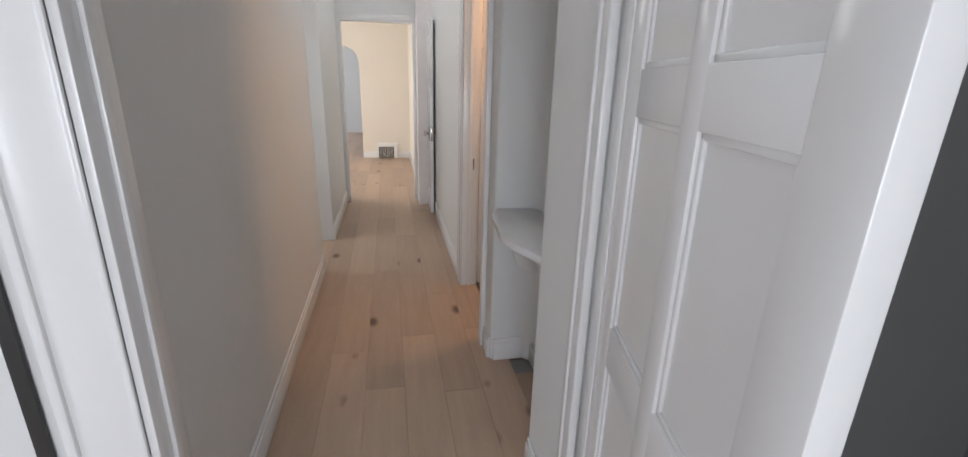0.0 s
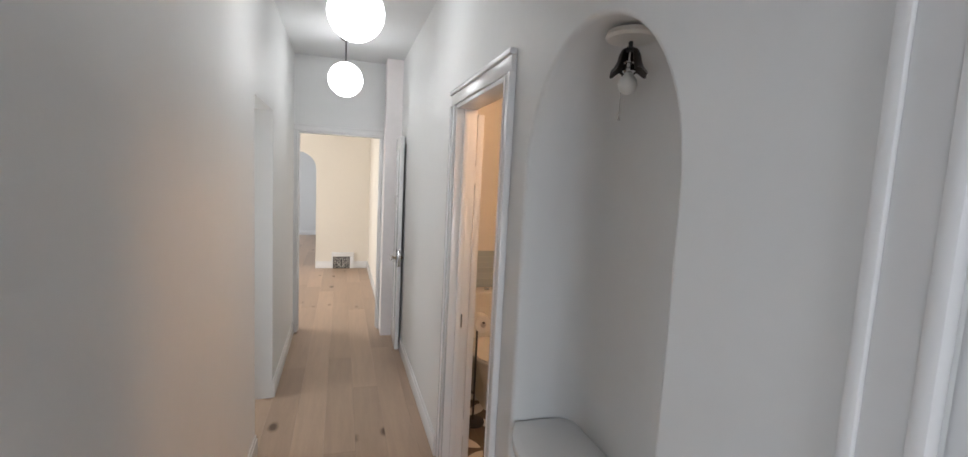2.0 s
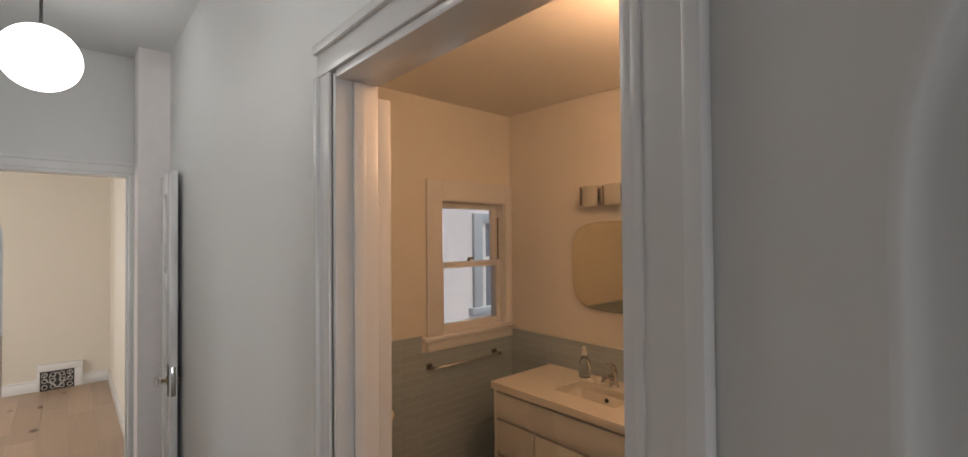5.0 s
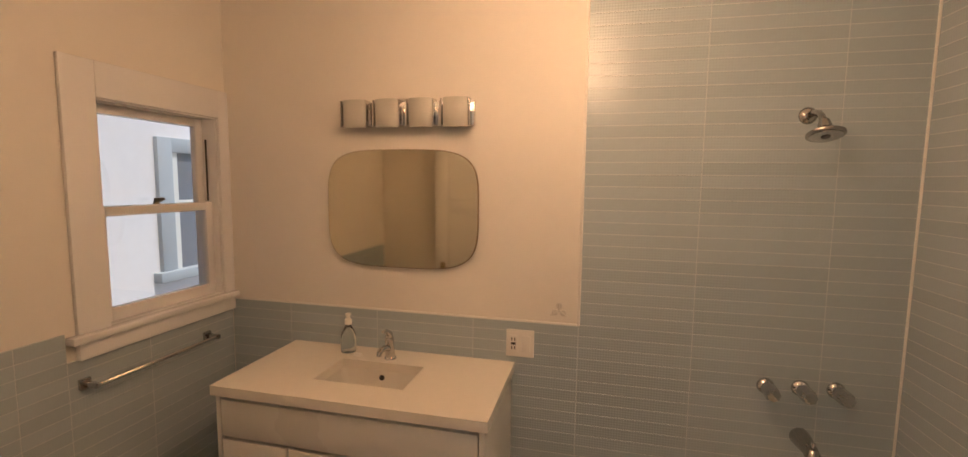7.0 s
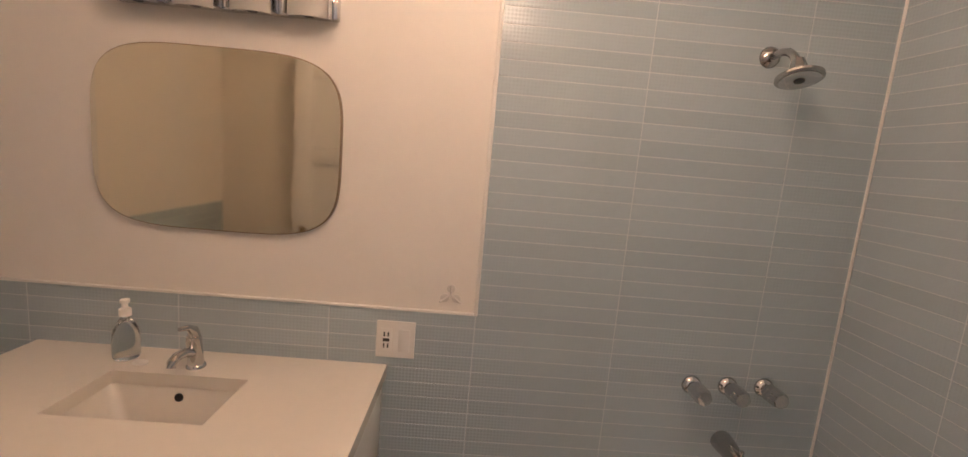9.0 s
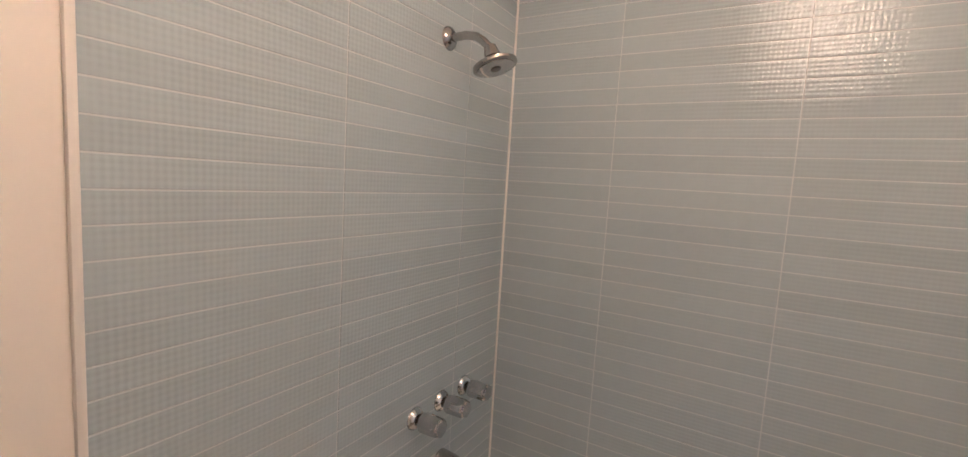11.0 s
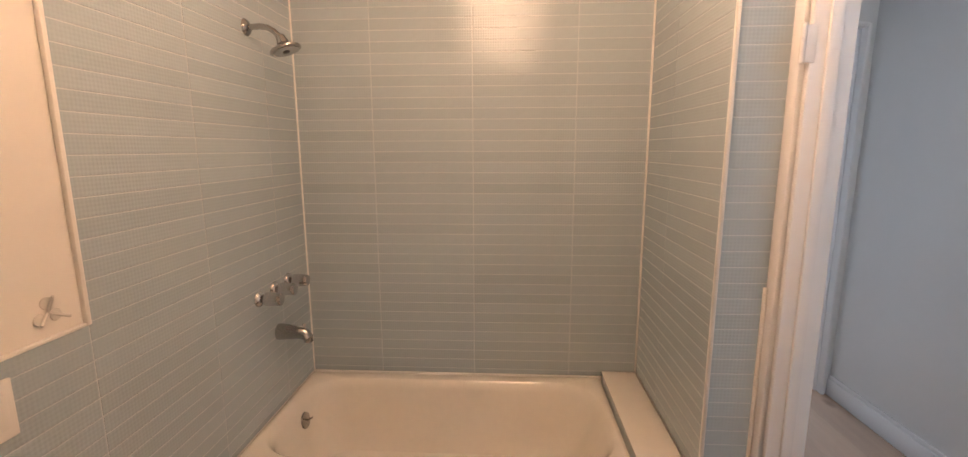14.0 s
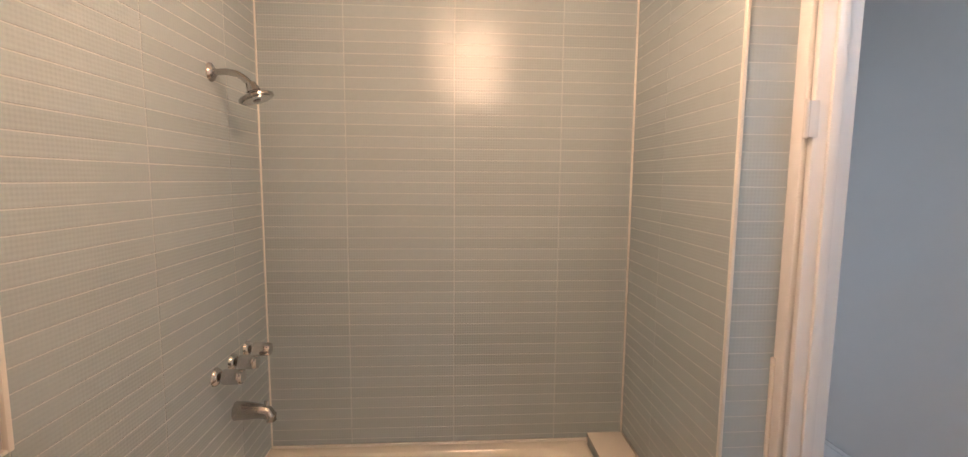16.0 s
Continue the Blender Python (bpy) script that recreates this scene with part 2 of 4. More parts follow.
def tube(points, r, n=10):
    """A round bar along points."""
    bm = bmesh.new()
    pts = [Vector(p) for p in points]
    rings = []
    for i, p in enumerate(pts):
        d = (pts[min(i + 1, len(pts) - 1)] - pts[max(i - 1, 0)]).normalized()
        u = d.cross(Vector((0.13, 0.31, 0.94))).normalized()
        w = d.cross(u)
        rr = r[i] if isinstance(r, (list, tuple)) else r
        rings.append([bm.verts.new(p + rr * (u * math.cos(2 * math.pi * k / n) + w * math.sin(2 * math.pi * k / n))) for k in range(n)])
    for a, b in zip(rings, rings[1:]):
        for k in range(n):
            bm.faces.new((a[k], a[(k + 1) % n], b[(k + 1) % n], b[k]))
    bm.faces.new(rings[0]), bm.faces.new(rings[-1][::-1])
    bmesh.ops.recalc_face_normals(bm, faces=bm.faces)
    return bm


def prism(outline, axis, lo, hi, bevel=0.0):
    """A flat outline (pairs) pulled along an axis: 'x' pairs are (y, z), 'y' pairs (x, z), 'z' pairs (x, y)."""
    bm = bmesh.new()
    put = {"x": lambda a, b, d: (d, a, b), "y": lambda a, b, d: (a, d, b), "z": lambda a, b, d: (a, b, d)}[axis]
    one, two = [bm.verts.new(put(a, b, lo)) for a, b in outline], [bm.verts.new(put(a, b, hi)) for a, b in outline]
    bm.faces.new(one), bm.faces.new(two[::-1])
    for k in range(len(outline)):
        j = (k + 1) % len(outline)
        bm.faces.new((one[k], one[j], two[j], two[k]))
    bmesh.ops.recalc_face_normals(bm, faces=bm.faces)
    if bevel:
        es = [e for e in bm.edges if len(e.link_faces) == 2 and e.calc_face_angle(0) > 0.7]
        bmesh.ops.bevel(bm, geom=es, offset=bevel, segments=2, affect="EDGES", profile=0.5)
    return bm


def mesh_of(name, bm, material, smooth=True):
    me = bpy.data.meshes.new(name)
    bm.to_mesh(me)
    bm.free()
    me.materials.append(material)
    if smooth:
        me.polygons.foreach_set("use_smooth", [True] * len(me.polygons))
        me.set_sharp_from_angle(angle=radians(38))
    return me


def part(name, bm, material, parent, label="", smooth=True):
    ob = new(name, mesh_of(name, bm, material, smooth))
    ob.parent = parent
    if label:
        ob["label"] = label
    return ob


def thing(name, label, category, bm=None, material=None, at=None, group="", kind=""):
    ob = new(name, mesh_of(name, bm, material) if bm else None)
    if at is not None:
        ob.matrix_basis = at
    return tagged(ob, label, category, group, kind)


def structure(name, bm, material, label="", category=""):
    ob = new(name, mesh_of(name, bm, material))
    return tagged(ob, label, category, "", "structure")


# ---- plan ----
HL, HR, BX, VX = -0.38, 0.66, 0.745, 2.46      # hall walls, bathroom's hall side, vanity wall
HC, BC = 2.835, 2.50                             # ceilings
Y0, Y1 = 1.11, 1.21                             # front doorway's wall
TB, TF, RY = 1.79, 2.485, 2.53                  # tub wall, tub front, tiled return
AX = 0.915                                      # alcove's west wall
NW = 4.56                                       # bathroom's window wall
EY, FY = 6.0, 9.42                              # end wall of hall, far wall of living room
DN, DF, DH = 2.575, 3.336, 2.06                 # bathroom doorway

# hall
structure("wall_hall_west", boxes(((HL - 0.12, Y1, 0), (HL, 3.78, HC)), ((HL - 0.12, 3.78, 2.09), (HL, 4.50, HC)), ((HL - 0.12, 4.50, 0), (HL, EY, HC))), PAINT, "white painted hall wall with open doorway", "wall")
structure("wall_side_room", boxes(((-1.9, 3.3, 0), (-1.8, 3.8, HC)), ((-1.9, 4.6, 0), (-1.8, 5.1, HC)), ((-1.9, 3.8, 0), (-1.8, 4.6, 1.0)), ((-1.9, 3.8, 2.0), (-1.8, 4.6, HC)), ((-1.8, 3.3, 0), (HL - 0.12, 3.4, HC)), ((-1.8, 5.0, 0), (HL - 0.12, 5.1, HC))), PAINT, "plain white wall of side room", "wall")
structure("wall_hall_east", boxes(((HR, 2.50, 0), (BX, DN, HC)), ((HR, DN, DH), (BX, DF, HC)), ((HR, DF, 0), (BX, EY, HC))), PAINT, "white painted hall wall round bathroom doorway", "wall")
NC, NA, NSP, NB = 1.99, 0.36, 1.68, 0.403      # niche: middle, half width, springing, rise


def niche_outline(inset):
    a, b = NA - inset, NB - inset
    pts = [(NC - a, 0.0), (NC - a, 0.6), (NC - a, 1.2)]
    pts += [(NC - a * math.copysign(abs(math.cos(math.pi * k / 28)) ** 0.97, math.cos(math.pi * k / 28)), NSP + b * math.sin(math.pi * k / 28) ** 0.97) for k in range(29)]
    return pts + [(NC + a, 1.2), (NC + a, 0.6), (NC + a, 0.0)]


def niche_wall():
    bm = bmesh.new()
    rim = niche_outline(-0.014)
    up = [bm.verts.new((HR, y, HC)) for y, z in rim]
    low = [bm.verts.new((HR, y, z)) for y, z in rim]
    flat = [bm.verts.new((HR, y, z)) for y, z in rim]
    for k in range(3, len(rim) - 4):
        bm.faces.new((flat[k], flat[k + 1], up[k + 1], up[k]))
    for a, b in ((Y1, NC - NA - 0.014), (NC + NA + 0.014, 2.50)):
        bm.faces.new([bm.verts.new(p) for p in ((HR, a, 0), (HR, b, 0), (HR, b, HC), (HR, a, HC))])
    rings = [low]
    stages = [(0.014 * (1 - math.cos(k * math.pi / 6)), -0.014 * (1 - math.sin(k * math.pi / 6))) for k in (1, 2, 3)]
    stages += [(0.06, 0), (0.125, 0)] + [(0.125 + 0.1 * math.sin(k * math.pi / 12), 0.1 * (1 - math.cos(k * math.pi / 12))) for k in range(1, 7)]
    for d, i in stages:
        rings.append([bm.verts.new((HR + d, y, z)) for y, z in niche_outline(i)])
    for p, q in zip(rings, rings[1:]):
        for k in range(len(p) - 1):
            bm.faces.new((p[k], p[k + 1], q[k + 1], q[k]))
    bm.faces.new(rings[-1])
    bmesh.ops.recalc_face_normals(bm, faces=bm.faces)
    return bm


niche = structure("wall_niche", niche_wall(), PAINT, "white plaster wall with rounded arched niche", "wall")
structure("wall_hall_end", boxes(((-3, EY, 0), (-0.35, EY + 0.12, HC)), ((-0.35, EY, 2.09), (0.485, EY + 0.12, HC)), ((0.485, EY, 0), (1.2, EY + 0.12, HC))), PAINT, "white hall end wall with doorway", "wall")
structure("ceiling_hall", bx((-1.9, Y0, HC), (BX, EY + 0.1, HC + 0.1)), CEIL, "flat white ceiling", "ceiling")
structure("floor_base", boxes(((-3.2, -3.1, -0.08), (BX - 0.02, 14.1, -0.016)), ((BX - 0.02, -3.1, -0.08), (2.6, 4.56, -0.016)), ((BX - 0.02, EY, -0.08), (1.3, 14.1, -0.016))), CONCRETE, "floor slab", "floor")

# room behind the front doorway
structure("wall_front_doorway", boxes(((-3, Y0, 0), (-0.345, Y1, HC)), ((-0.345, Y0, 2.07), (0.675, Y1, HC)), ((0.675, Y0, 0), (2.0, Y1, HC))), PAINT, "white wall round the front doorway", "wall")
structure("wall_front_room", boxes(((-3.1, -3, 0), (-3, -1.6, HC)), ((-3.1, -1.6, 0), (-3, -0.2, 0.85)), ((-3.1, -1.6, 2.15), (-3, -0.2, HC)), ((-3.1, -0.2, 0), (-3, Y1, HC)), ((2.0, -3, 0), (2.1, Y1, HC)), ((-3, -3.1, 0), (2.0, -3, 0.8)), ((-3, -3.1, 2.2), (2.0, -3, HC)), ((-3, -3.1, 0.8), (-1.2, -3, 2.2)), ((0.6, -3.1, 0.8), (2.0, -3, 2.2))), SHADED, "grey wall of front room, darkened to stand for shade", "wall")
# thin slab added over the white wall; its dark grey stands for shade
structure("wall_front_cladding", boxes(((0.80, Y0 - 0.012, 0), (2.0, Y0 - 0.001, HC))), SHADED, "added grey facing beside the front doorway, darkened for shade", "wall")
structure("ceiling_front_room", bx((-3.1, -3.1, HC), (2.1, Y0, HC + 0.1)), CEIL, "flat white ceiling", "ceiling")

# living room and the room past its arch
ARC = [(-0.33, 0.0), (-0.33, 1.72)] + [(-0.33 - 0.30 * (1 - math.cos(k * math.pi / 16)), 1.72 + 0.30 * math.sin(k * math.pi / 16)) for k in range(1, 9)]
far = bmesh.new()
B(far, (-0.33, FY, 0), (1.2, FY + 0.12, HC))
B(far, (-3, FY, 0), (-1.75, FY + 0.12, HC))
B(far, (-1.75, FY, 2.02), (-0.33, FY + 0.12, HC))
for side in (1, -1):
    tip = -0.33 if side == 1 else -1.75
    curve = [(tip, 1.72)] + [(tip - side * 0.30 * (1 - math.cos(k * math.pi / 16)), 1.72 + 0.30 * math.sin(k * math.pi / 16)) for k in range(1, 9)] + [(tip, 2.02)]
    extra = prism(curve, "y", FY, FY + 0.12)
    tmp = bpy.data.meshes.new("spandrel")
    extra.to_mesh(tmp), extra.free(), far.from_mesh(tmp)
structure("wall_living_far", far, CREAM, "cream wall with rounded archway", "wall")
structure("wall_living_east", boxes(((0.56, EY + 0.12, 0), (0.68, 6.3, HC)), ((0.56, 6.3, 0), (0.68, 6.75, 1.15)), ((0.56, 6.3, 1.85), (0.68, 6.75, HC)), ((0.56, 6.75, 0), (0.68, FY, HC))), CREAM, "cream painted wall with window", "wall")
structure("wall_living_west", boxes(((-3.1, EY, 0), (-3, 6.8, HC)), ((-3.1, 6.8, 0), (-3, 8.4, 0.85)), ((-3.1, 6.8, 2.15), (-3, 8.4, HC)), ((-3.1, 8.4, 0), (-3, 11.0, HC)), ((-3.1, 11.0, 0), (-3, 12.6, 0.85)), ((-3.1, 11.0, 2.15), (-3, 12.6, HC)), ((-3.1, 12.6, 0), (-3, 14, HC))), CREAM, "cream painted wall", "wall")
structure("wall_back_room", boxes(((-3, 14.0, 0), (1.3, 14.1, HC)), ((1.2, EY + 0.12, 0), (1.3, 14.0, HC))), PAINT, "plain white wall of back room", "wall")
structure("ceiling_living", bx((-3.1, EY + 0.1, HC), (1.3, 14.1, HC + 0.1)), CEIL, "flat white ceiling", "ceiling")

# bathroom
structure("wall_vanity", bx((VX, 1.6, 0), (VX + 0.12, NW + 0.14, BC)), BATHP, "warm white satin painted bathroom wall", "wall")
structure("wall_tub_back", bx((AX - 0.02, 1.62, 0), (VX, TB - 0.012, BC)), BATHP, "wall behind the bathtub", "wall")
structure("wall_alcove_west", bx((AX - 0.025, TB - 0.012, 0), (AX - 0.012, RY - 0.012, BC)), BATHP, "side wall of tub alcove", "wall")
structure("wall_return", bx((BX, 2.50, 0), (AX - 0.012, RY - 0.012, BC)), BATHP, "narrow wall beside the tub", "wall")
WX0, WX1, WZ0, WZ1 = 1.862, 2.405, 1.082, 1.90   # window opening
structure("wall_window", boxes(((BX, NW, 0), (WX0, NW + 0.14, BC)), ((WX0, NW, 0), (WX1, NW + 0.14, WZ0)), ((WX0, NW, WZ1), (WX1, NW + 0.14, BC)), ((WX1, NW, 0), (VX, NW + 0.14, BC))), BATHP, "warm white satin painted wall with sash window", "wall")
structure("wall_bath_west", boxes(((BX, DF, 0), (BX + 0.004, NW, BC)), ((BX, DN, DH), (BX + 0.004, DF, BC)), ((BX, RY, 0), (BX + 0.004, DN, BC))), BATHP, "warm white bathroom wall at the doorway", "wall")
structure("ceiling_bath", bx((BX, 1.6, BC), (VX + 0.12, NW + 0.14, BC + 0.1)), BATHP, "warm white bathroom ceiling", "ceiling")
structure("roof", bx((-3.3, -3.3, 2.95), (2.7, 14.3, 3.05)), CONCRETE, "flat roof", "roof")
structure("ground", bx((-900, -900, -0.3), (900, 900, -0.1)), CONCRETE, "grey concrete ground", "ground")


# ---- trim ----
def baseboard(a, b, out, h=0.125):
    """A skirting board from a to b on a wall, out: its way off the wall."""
    (x0, y0), (x1, y1) = a, b
    w, w2 = 0.016, 0.010
    bm = bmesh.new()
    for lo, hi, d in ((0, h - 0.022, w), (h - 0.022, h, w2)):
        B(bm, (min(x0, x1, x0 + out[0] * d), min(y0, y1, y0 + out[1] * d), lo), (max(x0, x1, x1 + out[0] * d), max(y0, y1, y1 + out[1] * d), hi), 0.003)
    structure("baseboard", bm, GLOSS, "white gloss painted baseboard", "baseboard")


for a, b, o in (((HL, Y1), (HL, 3.775), (1, 0)), ((HL, 4.505), (HL, EY), (1, 0)), ((HR, 1.302), (HR, 1.616), (-1, 0)), ((HR, 2.366), (HR, 2.49), (-1, 0)), ((HR, 3.53), (HR, EY), (-1, 0)),
                ((0.56, 6.12), (0.56, FY), (-1, 0)), ((-0.33, FY), (0.56, FY), (0, -1)), ((-3, FY), (-1.75, FY), (0, -1)), ((-3, 14.0), (1.2, 14.0), (0, -1)), ((2.0, -3), (2.0, Y0), (-1, 0)), ((0.80, Y0 - 0.012), (2.0, Y0 - 0.012), (0, -1)),
                ((0.884, 1.63), (0.884, 2.31), (-1, 0)), ((0.675, 2.349), (0.868, 2.349), (0, -1)), ((0.675, 1.631), (0.868, 1.631), (0, 1)), ((-1.8, 5.0), (HL - 0.12, 5.0), (0, -1))):
    baseboard(a, b, o)


def casing(name, m, width, height, jamb, label, face=0.085, both=False, cap=True):
    """A door surround in the plane y = 0 of m, opening from x = 0 to width; the wall lies behind, jamb deep."""
    c = thing(name, label, "door frame", at=m, kind="structure")
    def leg(s):
        x0, x1 = (-face, -0.006) if s < 0 else (width + 0.006, width + face)
        bm = bx((x0, -0.017, 0), (x1, 0, height + 0.005), 0.003)
        e = (x0 - 0.004, x0 + 0.016) if s < 0 else (x1 - 0.016, x1 + 0.004)
        B(bm, (e[0], -0.027, 0), (e[1], -0.001, height + 0.006), 0.004)
        i = (x1 - 0.012, x1) if s < 0 else (x0, x0 + 0.012)
        B(bm, (i[0], -0.021, 0), (i[1], -0.001, height + 0.004), 0.003)
        return bm
    part("left_leg", leg(-1), GLOSS, c), part("right_leg", leg(1), GLOSS, c)
    bm = bx((-face, -0.019, height + 0.006), (width + face, 0, height + face), 0.003)
    B(bm, (-face - 0.005, -0.029, height + face - 0.018), (width + face + 0.005, -0.001, height + face + 0.004), 0.004)
    if cap:
        B(bm, (-face - 0.014, -0.040, height + face + 0.002), (width + face + 0.014, -0.001, height + face + 0.016), 0.004)
    part("head", bm, GLOSS, c)
    for n, a, b in (("jamb", (-0.006, -0.012, 0), (0.012, jamb + 0.012, height)), ("jamb", (width - 0.012, -0.012, 0), (width + 0.006, jamb + 0.012, height)), ("jamb_head", (0.012, -0.012, height - 0.014), (width - 0.012, jamb + 0.012, height + 0.006))):
        part(n, bx(a, b, 0.003), GLOSS, c)
    for a, b in (((0.012, jamb * 0.35, 0), (0.022, jamb * 0.35 + 0.03, height - 0.014)), ((width - 0.022, jamb * 0.35, 0), (width - 0.012, jamb * 0.35 + 0.03, height - 0.014))):
        part("door_stop", bx(a, b, 0.002), GLOSS, c)
    return c


# frames: x axis of the pose runs along the wall, y axis into it
bath_frame = casing("door_frame_bath", pose(HR, DF, 0, 0, 0, -90), DF - DN, DH, BX - HR, "white gloss painted bathroom door surround", 0.08, cap=False)
inner = thing("door_frame_bath_inside", "white painted door trim on bathroom side", "door frame", at=pose(BX + 0.004, 0, 0), kind="structure")
for a, b in (((0, RY - 0.01, 0), (0.02, DN - 0.01, DH + 0.09)), ((0, DF + 0.006, 0), (0.02, DF + 0.09, DH + 0.09)), ((0, DN - 0.01, DH + 0.006), (0.02, DF + 0.006, DH + 0.09))):
    part("trim_board", bx(a, b, 0.004), GLOSS, inner)
casing("door_frame_end", pose(-0.35, EY, 0), 0.835, 2.085, 0.12, "white gloss painted doorway surround", 0.07, cap=False)
casing("door_frame_front", pose(-0.345, Y0, 0), 1.02, 2.065, 0.10, "white gloss painted front doorway surround", 0.14)
hall_trim = thing("door_frame_front_inside", "white gloss painted moulded trim on hall side of front doorway", "door frame", kind="structure")
part("board", bx((HR - 0.011, Y1 + 0.022, 0), (HR, 1.282, 2.16), 0.002), GLOSS, hall_trim)
part("outer_bead", bx((HR - 0.017, 1.282, 0), (HR, 1.300, 2.16), 0.004), GLOSS, hall_trim)
part("inner_bead", bx((HR - 0.024, Y1 + 0.002, 0), (HR, Y1 + 0.022, 2.16), 0.006), GLOSS, hall_trim)
fhg = thing("front_door_hinge", "tarnished steel butt hinge on white front door jamb", "hinge", lathe([(0, 0), (0.006, 0.002), (0.006, 0.032), (0.005, 0.033), (0.006, 0.034), (0.006, 0.066), (0.005, 0.067), (0.006, 0.068), (0.006, 0.098), (0.003, 0.104), (0, 0.104)], 14), NICKEL, at=pose(0.652, 1.168, 1.80))
part("hinge_plate", bx((0.002, 0.002, 0.002), (0.0078, 0.045, 0.1), 0.001), NICKEL, fhg)
# no real opening: a solid black strip stands for the dark in a gap
dark = thing("door_gap", "black strip standing for the dark of a narrow gap beside the front door surround", "gap", bx((-0.55, Y0 - 0.012, 0), (-0.522, Y0 - 0.002, 2.2), 0.002), BLACK, kind="structure")
for z in (0.87,):
    p = thing("strike_plate", "worn nickel strike plate on white jamb", "strike plate", bx((0.70, DF - 0.0145, z), (0.73, DF - 0.0125, z + 0.075), 0.0006), NICKEL)
    part("latch_hole", bx((0.708, DF - 0.0152, z + 0.012), (0.722, DF - 0.0144, z + 0.034)), BLACK, p)
    part("bolt_hole", bx((0.708, DF - 0.0152, z + 0.044), (0.722, DF - 0.0144, z + 0.064)), BLACK, p)


for z in (0.25, 1.64):
    hg = thing("door_hinge", "paint-covered butt hinge on white bathroom jamb", "hinge", lathe([(0, 0), (0.004, 0.002), (0.007, 0.004), (0.007, 0.03), (0.006, 0.031), (0.007, 0.032), (0.007, 0.06), (0.006, 0.061), (0.007, 0.062), (0.007, 0.096), (0.003, 0.1), (0, 0.1)], 14), GLOSS, at=pose(BX + 0.030, DN + 0.010, z), group="bathroom hinges")
    part("hinge_plate", boxes(((-0.03, -0.0095, 0.004), (-0.004, 0.004, 0.096)), bevel=0.001), GLOSS, hg)


# ---- doors ----
def panel_door(name, label, m, w, h, knob_x, group="", material=GLOSS, s=0.105, mid=0.10):
    """A six-panel leaf: hinge at the origin, along +x, thickness along y."""
    d = thing(name, label, "door", at=m, kind="structure", group=group)
    t = 0.036
    xs = [(s, (w - mid) / 2), ((w + mid) / 2, w - s)]
    rows = [(0.24, 0.82), (0.92, 1.39), (1.48, h - 0.12)]
    part("stile", bx((0, 0, 0.008), (s, t, h), 0.002), material, d)
    part("stile", bx((w - s, 0, 0.008), (w, t, h), 0.002), material, d)
    part("middle_stile", bx((xs[0][1], 0, 0.24), (xs[1][0], t, h - 0.12), 0.002), material, d)
    for z0, z1 in ((0.008, 0.24), (0.82, 0.92), (1.39, 1.48), (h - 0.12, h)):
        part("rail", boxes(((s, 0.0005, z0), (w - s, t - 0.0005, z1)), bevel=0.002), material, d)
    for x0, x1 in xs:
        for z0, z1 in rows:
            part("panel", bx((x0 - 0.004, t / 2 - 0.006, z0 - 0.004), (x1 + 0.004, t / 2 + 0.006, z1 + 0.004)), material, d)
            bm = bmesh.new()
            for y in (0.006, t - 0.012):
                for a, b in (((x0, z0), (x1, z0 + 0.012)), ((x0, z1 - 0.012), (x1, z1)), ((x0, z0), (x0 + 0.012, z1)), ((x1 - 0.012, z0), (x1, z1))):
                    B(bm, (a[0], y, a[1]), (b[0], y + 0.007, b[1]), 0.0025)
            part("moulding", bm, material, d)
    k = 0.9
    part("edge_plate", bx((w - 0.0005, t / 2 - 0.011, k - 0.08), (w + 0.0012, t / 2 + 0.011, k + 0.08), 0.0003), NICKEL, d)
    for side in (-1, 1):
        y = 0 if side < 0 else t
        part("knob_plate", bx((knob_x - 0.02, min(y, y + side * 0.004), k - 0.085), (knob_x + 0.02, max(y, y + side * 0.004), k + 0.085), 0.0015), BLACK if group else BRASS, d)
        turn = Matrix.Translation((knob_x, y + side * 0.004, k)) @ Euler((radians(-90 * side), 0, 0)).to_matrix().to_4x4()
        kn = part("knob", lathe([(0, 0), (0.022, 0), (0.022, 0.006), (0.01, 0.008), (0.009, 0.022), (0.014, 0.026), (0.014, 0.03), (0, 0.03)], 20, turn), BRASS, d)
        part("knob_glass", lathe([(0, 0.0302), (0.016, 0.031), (0.027, 0.042), (0.027, 0.052), (0.018, 0.062), (0, 0.064)], 12, turn), CRYSTAL, kn)
    for z in (0.22, 1.66):
        part("hinge", lathe([(0, 0), (0.006, 0), (0.006, 0.09), (0.004, 0.095), (0, 0.096)], 12, Matrix.Translation((-0.004, t + 0.004, z))), material, d)
    return d


# front leaf swung into the front room; hall leaf laid back along the wall; bathroom leaf laid back along its wall
panel_door("door_front", "white gloss six-panel door swung wide open", pose(0.660, 1.157, 0, 0, 0, -102), 0.70, 2.04, 0.64, s=0.095, mid=0.064)
panel_door("door_hall", "white painted panel door folded back along hall wall", pose(0.614, EY - 0.035, 0, 0, 0, -91.2), 0.655, 2.05, 0.60, "hall doors")
panel_door("door_bath", "white painted six-panel bathroom door laid back against the wall", pose(BX + 0.026, DF + 0.02, 0, 0, 0, 87.5) @ Matrix.Translation((0, -0.04, 0)), 0.72, 2.03, 0.655)


